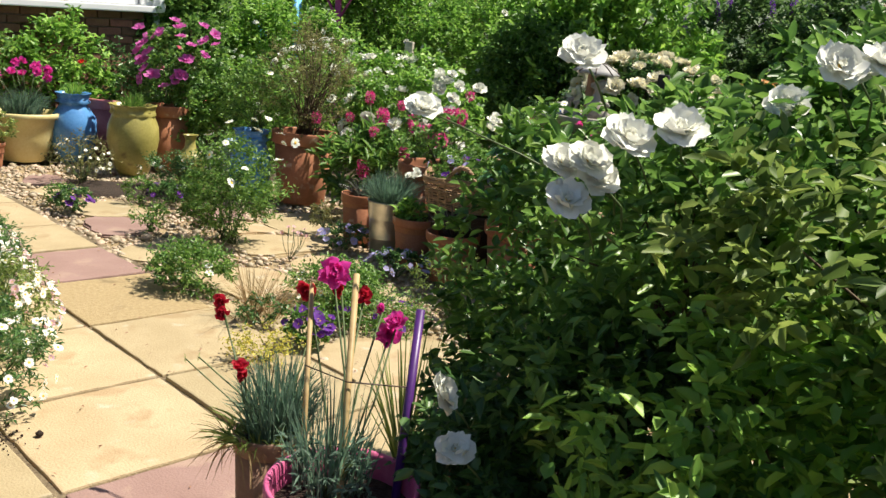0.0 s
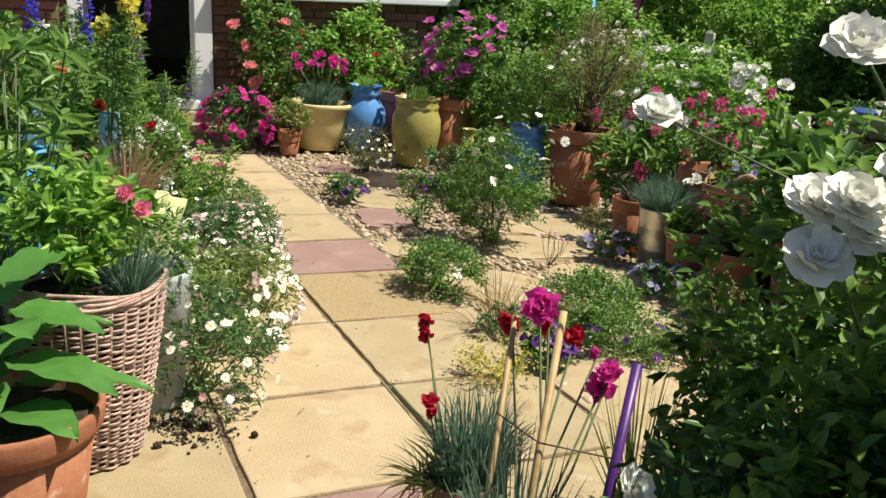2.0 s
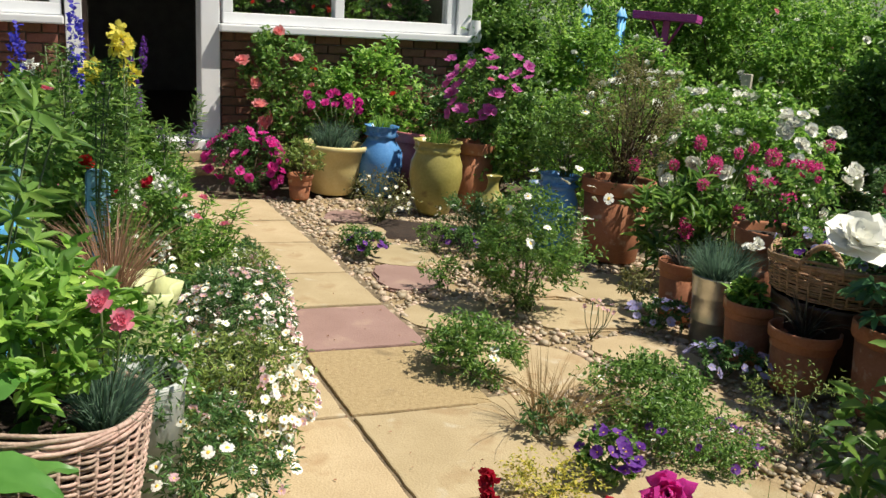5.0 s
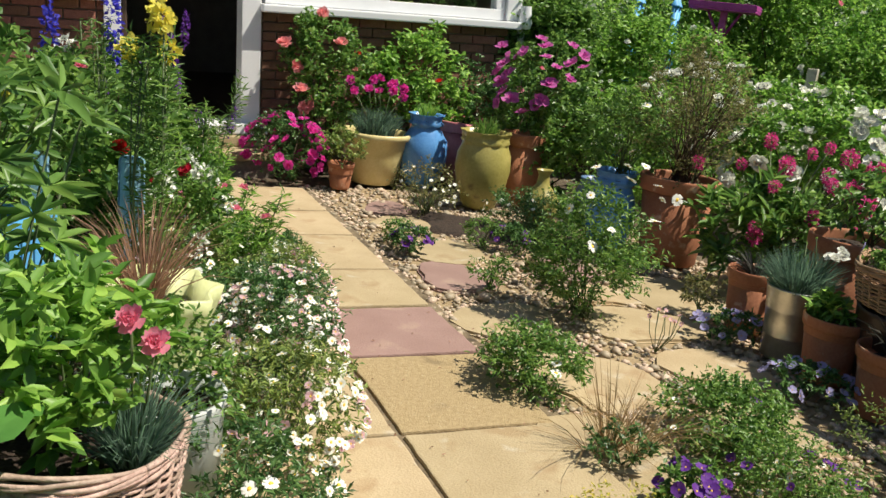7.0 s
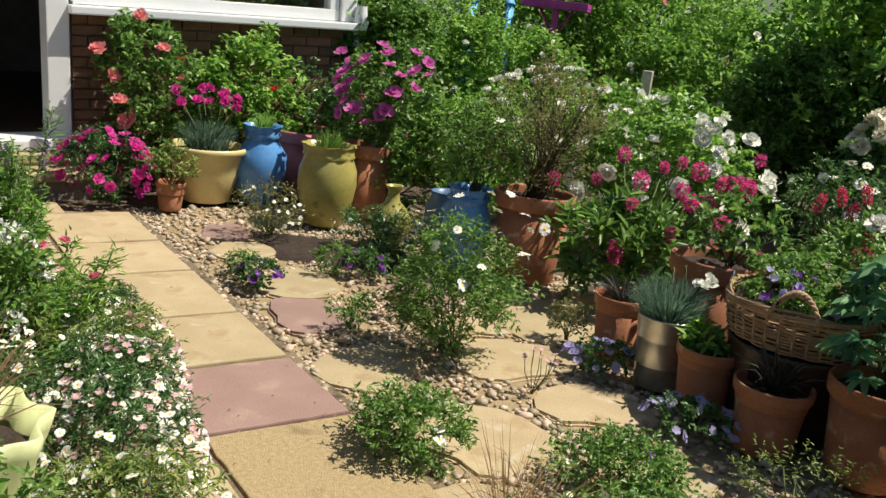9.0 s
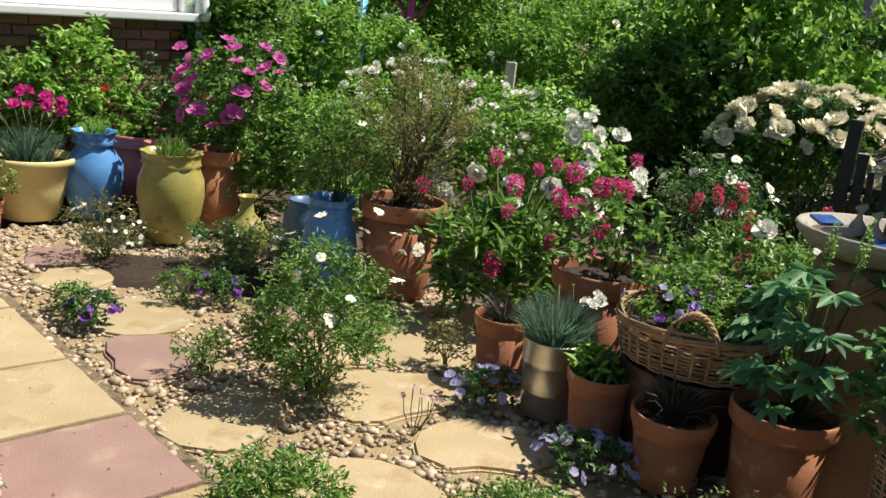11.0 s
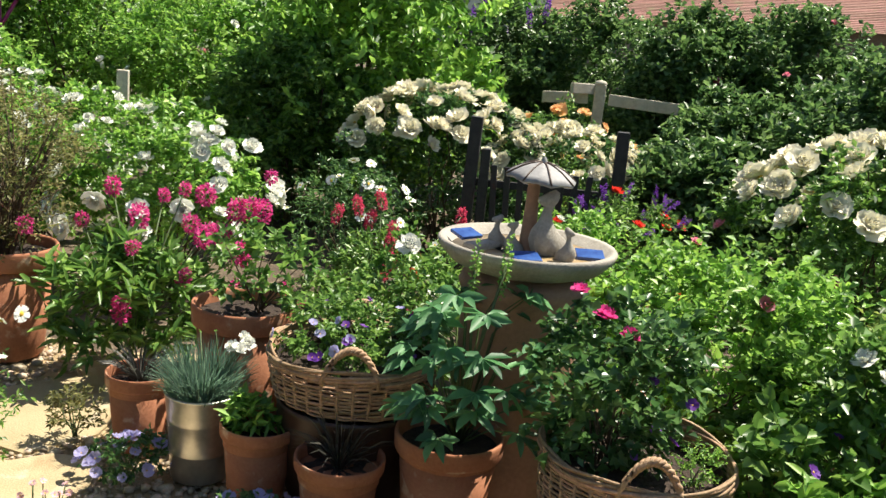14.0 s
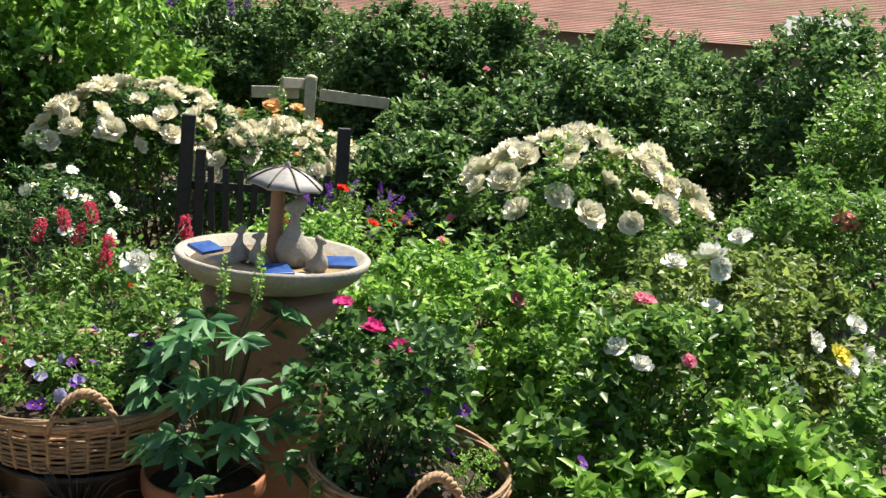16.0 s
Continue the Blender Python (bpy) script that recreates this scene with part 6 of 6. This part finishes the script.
def tree(x, y, h, r, seed, label, material):
    """A short trunk, forking limbs and many leaf sprays."""
    rng = np.random.default_rng(seed)
    top = thing("tree", x, y, 0, label, "tree")
    part("trunk", tube([(0, 0, -0.05), (0.02, 0.01, h * 0.2), (0.05, -0.02, h * 0.42)], 0.07, TWIG, 10, 0.6), None, top)
    lines, tips = [], []
    for k in range(16):
        a = k * 2.4
        e = Vector((math.cos(a) * r * rng.uniform(0.4, 0.85), math.sin(a) * r * rng.uniform(0.4, 0.85), h * rng.uniform(0.35, 0.95)))
        s = Vector((0.03, 0, h * rng.uniform(0.15, 0.4)))
        lines.append([s, s.lerp(e, 0.5) + Vector((0, 0, 0.1)), e])
        tips.append(e)
    for pts in lines:
        part("limb", tube(pts, 0.022, TWIG, 5, 0.35), None, top)
    base, way = [], []
    for e in tips:
        for j in range(58):
            c = np.array(e) + rng.normal(size=3) * np.array([r * 0.27, r * 0.27, h * 0.11])
            d = unit(c - np.array([0, 0, h * 0.45]) + rng.normal(size=3) * 0.3)
            n = 18
            base.append(c + d * rng.uniform(0, 0.16, (n, 1)) + rng.normal(size=(n, 3)) * 0.03)
            way.append(d * 0.5 + unit(rng.normal(size=(n, 3))) * 0.8)
    part("crown", leaves(rng, np.concatenate(base), np.concatenate(way), 0.095, 0.055, material), None, top)
    return top


tree(0.22, 10.7, 2.3, 0.98, 251, "young tree with bright lime green leaves", LEAF_LIGHT)
tree(-3.4, 13.4, 2.6, 1.3, 252, "leafy green tree behind the shrubs", LEAF)

# ---- neighbours and distance ----
barn = thing("neighbour_building", 13.4, 19.6, 0.55, "low building with a mossy red clay tiled roof", "house", turn=-56)
part("wall", box(-9, -2.4, -0.65, 9, 2.4, 2.2), MORTAR, barn)
for k in range(34):
    s0, s1 = k / 34, (k + 1) / 34
    v = [(-9.3, -2.8 + 2.8 * s0, 2.05 + 1.35 * s0), (9.3, -2.8 + 2.8 * s0, 2.05 + 1.35 * s0), (9.3, -2.8 + 2.8 * s1 + 0.03, 2.05 + 1.35 * s1 - 0.004), (-9.3, -2.8 + 2.8 * s1 + 0.03, 2.05 + 1.35 * s1 - 0.004)]
    v += [(x, y, z + 0.014) for x, y, z in v]
    part("tile_course", solid("tile_course", v, [(3, 2, 1, 0), (4, 5, 6, 7), (0, 1, 5, 4), (1, 2, 6, 5), (2, 3, 7, 6), (3, 0, 4, 7)], ROOF_TILE), None, barn)
part("roof_back", solid("roof_back", [(-9.3, 0, 3.4), (9.3, 0, 3.4), (9.3, 2.8, 2.05), (-9.3, 2.8, 2.05)], [(0, 1, 2, 3)], ROOF_TILE), None, barn)
part("skylight", box(-0.6, -0.5, 0, 0.6, 0.5, 0.06, 0.01), SLATE, barn, "dark roof window", pose(4.6, -2.0, 2.5, 26, 0, 0))

hill_v, hill_f = [], []
for i in range(49):
    a = radians(-60 + 5 * i)
    for j, (r, z) in enumerate(((70, -0.5), (95, 3.5), (130, 9 + 2.2 * math.sin(i * 0.7)), (170, 12 + 3 * math.sin(i * 0.45 + 1)), (240, -1))):
        hill_v.append((r * math.cos(a), r * math.sin(a), z))
for i in range(48):
    for j in range(4):
        b = i * 5 + j
        hill_f.append((b, b + 5, b + 6, b + 1))
tagged(new("backdrop_hill", solid("backdrop_hill", hill_v, hill_f, HILL, smooth=True)), "wooded green hillside in the distance", "hill", kind="structure")


def cottage(x, y, z, turn, w, d, h, k):
    c = thing("distant_house", x, y, z, "pale distant house with a slate roof on the hillside", "house", "houses on the hillside", turn=turn)
    part("wall", box(-w / 2, -d / 2, -3, w / 2, d / 2, h), RENDER_WALL, c)
    v = [(-w / 2 - 0.3, -d / 2 - 0.3, h), (w / 2 + 0.3, -d / 2 - 0.3, h), (w / 2 + 0.3, d / 2 + 0.3, h), (-w / 2 - 0.3, d / 2 + 0.3, h), (-w / 2 - 0.3, 0, h + 2), (w / 2 + 0.3, 0, h + 2)]
    part("roof", solid("roof", v, [(0, 1, 5, 4), (2, 3, 4, 5), (0, 4, 3), (1, 2, 5), (3, 2, 1, 0)], SLATE), None, c)
    for sx in (-w / 4, w / 4):
        for zz in (0.6, 2.6):
            part("window", box(sx - 0.5, -d / 2 - 0.03, zz, sx + 0.5, -d / 2 + 0.02, zz + 1.1, 0.02), SLATE, c)


for k in range(11):
    a = radians(32 + 4.6 * k + 1.5 * math.sin(k * 2.2))
    r = 104 + 6 * math.sin(k * 1.7)
    cottage(r * math.cos(a), r * math.sin(a), 5.6, math.degrees(a) - 90 + 12 * math.sin(k), 8 + 2 * math.sin(k * 3), 6, 4.4, k)

# plain fences that close the garden around and behind the walk
for x0, y0, x1, y1 in ((-6.5, -4.0, 7.5, -4.0), (-7.0, -4.0, -7.0, 5.2), (7.5, -4.0, 7.5, 3.0)):
    p, q = Vector((x0, y0, 0)), Vector((x1, y1, 0))
    a = math.degrees(math.atan2(q.y - p.y, q.x - p.x))
    f = thing("garden_fence", p.x, p.y, 0, "plain dark wooden boundary fence", "fence", kind="structure", turn=a)
    part("boards", box(0, -0.02, -0.06, (q - p).length, 0.02, 1.7), DARK_WOOD, f)

# ---- loose pebbles, paving, stepping stones, bricks ----
def inside_stone(p):
    if ((p.x + 2.88) / 0.8) ** 2 + ((p.y - 6.42 - 0.16 * (p.x + 2.88)) / 0.31) ** 2 < 0.8 + 0.3 * noise.noise(p * 9.0):
        return True
    for c, r, *_ in STONES:
        if (p - Vector((c[0], c[1], 0))).length < r * 0.9:
            return True
    return False


STONES = (((-1.38, 5.42), 0.27, SLAB, 6), ((-0.93, 5.14), 0.23, SLAB, 6), ((-1.24, 4.62), 0.30, SLAB, 5), ((-2.38, 5.36), 0.24, SLAB_RED, 5), ((-2.67, 5.75), 0.25, SLAB, 5), ((-1.86, 4.95), 0.24, SLAB, 5),
          ((-1.36, 6.12), 0.36, SLAB, 5), ((-0.3, 3.98), 0.25, SLAB, 5), ((-1.0, 4.15), 0.22, SLAB, 5), ((-2.05, 6.0), 0.22, SLAB_RED, 5), ((-3.25, 6.08), 0.22, SLAB, 5), ((-0.72, 3.88), 0.18, SLAB, 5), ((-0.1, 3.6), 0.25, SLAB, 5),
          ((-1.7, 5.75), 0.2, SLAB, 5), ((-0.62, 4.72), 0.2, SLAB, 5), ((-1.0, 6.55), 0.3, SLAB, 5), ((-3.55, 6.35), 0.2, SLAB_RED, 5))
for k, (c, r, m, sides) in enumerate(STONES):
    rs = np.random.default_rng(500 + k)
    bm = bmesh.new()
    ring = []
    sides += 9
    for i in range(sides):
        a = 2 * math.pi * (i + rs.uniform(-0.3, 0.3)) / sides + k
        rr = r * (1 + 0.16 * math.sin(2 * a + k) + 0.1 * math.sin(3 * a + 2 * k) + rs.uniform(-0.07, 0.07))
        ring.append(bm.verts.new((rr * math.cos(a), rr * math.sin(a), 0)))
    fc = bm.faces.new(ring)
    up = bmesh.ops.extrude_face_region(bm, geom=[fc])
    bmesh.ops.translate(bm, verts=[e for e in up["geom"] if isinstance(e, bmesh.types.BMVert)], vec=(0, 0, 0.045))
    bmesh.ops.bevel(bm, geom=bm.edges[:], offset=0.012, segments=2, affect="EDGES")
    bmesh.ops.recalc_face_normals(bm, faces=bm.faces[:])
    me = bpy.data.meshes.new("stepping_stone")
    bm.to_mesh(me)
    bm.free()
    me.materials.append(m)
    s = new("stepping_stone", me)
    s.matrix_basis = pose(c[0], c[1], -0.056 + 0.006 * rs.uniform(), rs.normal() * 0.6, rs.normal() * 0.6, 0)
    tagged(s, "flat plum-coloured stepping stone set in gravel" if m is SLAB_RED else "flat buff sandstone stepping stone set in gravel", "stepping stone", "stepping stones")

rs = np.random.default_rng(77)
tmp = bmesh.new()
bmesh.ops.create_icosphere(tmp, subdivisions=1, radius=1)
ico_v = np.array([v.co[:] for v in tmp.verts])
ico_f = np.array([[v.index for v in f.verts] for f in tmp.faces])
tmp.free()
pv, pf, made = [], [], 0
for k in range(16500):
    p = plan(rs.uniform(-2.5, 3.9), rs.uniform(0.56, 2.7))
    if inside_stone(p) or (noise.noise(p * 2.1) < -0.3 and rs.uniform() < 0.5):
        continue
    s = rs.lognormal(-4.46, 0.38)
    sc = np.array([s * rs.uniform(0.8, 1.4), s * rs.uniform(0.7, 1.1), s * rs.uniform(0.45, 0.75)])
    a = rs.uniform(0, 6.28)
    rot = np.array([[math.cos(a), -math.sin(a), 0], [math.sin(a), math.cos(a), 0], [0, 0, 1]])
    v = (ico_v * rs.uniform(0.85, 1.12, (12, 1)) * sc) @ rot.T + np.array([p.x, p.y, -0.024 + sc[2] * rs.uniform(0.2, 0.9)])
    pf.append(ico_f + 12 * made)
    pv.append(v)
    made += 1
tagged(new("pebbles", solid("pebbles", np.concatenate(pv), np.concatenate(pf).tolist(), PEBBLE, smooth=True)), "loose rounded buff and grey gravel pebbles", "gravel", kind="stuff")
cv, cf = [], []
for k in range(260):
    a, r = rs.uniform(0, 6.28), 0.11 * math.sqrt(rs.uniform()) * (1 + 0.3 * rs.normal())
    sz = rs.lognormal(-5.7, 0.45)
    cf.append(ico_f + 12 * k)
    cv.append(ico_v * rs.uniform(0.7, 1.2, (12, 1)) * sz + np.array([-1.26 + 1.3 * r * math.cos(a), 2.66 + r * math.sin(a), 0.4 * sz + 0.002]))
tagged(new("soil_crumbs", solid("soil_crumbs", np.concatenate(cv), np.concatenate(cf).tolist(), SOIL)), "dark spilled potting soil on the paving", "soil", kind="stuff")
# crumbs of earth and fallen leaves on the paving
cb = np.stack([np.array(plan(rs.uniform(-2.2, 3.2), rs.uniform(-0.7, 0.75), 0.006)) for k in range(230)])
tagged(new("leaf_litter", leaves(rs, cb, rs.normal(size=(230, 3)) * np.array([1, 1, 0.06]), 0.013, 0.006, GRASS_RED)), "scattered dry leaves and crumbs on the paving", "litter", kind="stuff")

path = thing("paving", 0, 0, 0, "buff and plum sandstone paving path with earth joints", "path", kind="structure")


def slab(u0, u1, v0, v1, material, seed):
    rs = np.random.default_rng(seed)
    g = 0.011
    c = plan((u0 + u1) / 2, (v0 + v1) / 2)
    hu, hv = (u1 - u0) / 2 - g, (v1 - v0) / 2 - g
    bm = box(-hu, -hv, -0.05, hu, hv, 0, 0.007, 2)
    bmesh.ops.subdivide_edges(bm, edges=[e for e in bm.edges if e.calc_length() > 0.2], cuts=9, use_grid_fill=True)
    for v in bm.verts:
        v.co.x += 0.006 * noise.noise((v.co.y * 14, seed, 0)) * (abs(v.co.x) > hu - 0.02)
        v.co.y += 0.006 * noise.noise((v.co.x * 14, seed, 5)) * (abs(v.co.y) > hv - 0.02)
        v.co.z += 0.003 * noise.noise((v.co.x * 4, v.co.y * 4, seed)) * (v.co.z > -0.02)
    o = part("slab", bm, material, path, "plum-coloured sandstone slab" if material is SLAB_RED else "")
    o.matrix_basis = pose(c.x, c.y, 0.002 * rs.normal(), 0.25 * rs.normal(), 0.25 * rs.normal(), math.degrees(math.atan2(U.y, U.x)))


SU = (-4.95, -4.3, -3.7, -3.08, -2.46, -1.84, -1.24, -0.63, 0.0, 0.63, 1.20, 1.77, 2.45, 3.05, 3.75)
for i, (a, b) in enumerate(zip(SU, SU[1:])):
    kind = SLAB_RED if i == 9 else SLAB_ROUGH if i == 8 else SLAB
    slab(a, b, 0.0, 0.575, kind, 600 + i)
    if i < 7:
        slab(a, b, -1.2, -0.6, SLAB, 660 + i)
    slab(a, b, -0.6, 0.0, SLAB_RED if i in (5,) else SLAB, 640 + i)
slab(-1.24, -0.63, 0.575, 1.05, SLAB, 690)
slab(-1.84, -1.24, 0.575, 1.1, SLAB_RED, 691)
slab(3.05, 3.75, -1.2, -0.6, SLAB, 692)
slab(3.75, 4.05, -1.2, 0.2, SLAB, 693)

# bricks of the house front, laid in stretcher bond
brick_mesh = {}
for w in (0.215, 0.1025):
    bm = box(-w / 2, -0.016, -0.0325, w / 2, 0.05, 0.0325, 0.003, 1)
    me = bpy.data.meshes.new("brick")
    bm.to_mesh(me)
    bm.free()
    me.materials.append(BRICK)
    brick_mesh[w] = me
for wall, x_from, x_to in ((front, 0.05, 2.14), (front_left, -3.19, -1.14)):
    for row in range(16):
        x, first = x_from, row % 2 == 1
        while x < x_to:
            w = 0.1025 if first or x + 0.215 > x_to + 0.06 else 0.215
            first = False
            o = new("brick", brick_mesh[w])
            o.parent = wall
            o.matrix_basis = pose(x + w / 2, 0.0012 * rs.normal(), 0.04 + 0.075 * row, 0, rs.normal() * 0.25, 0)
            x += w + 0.01
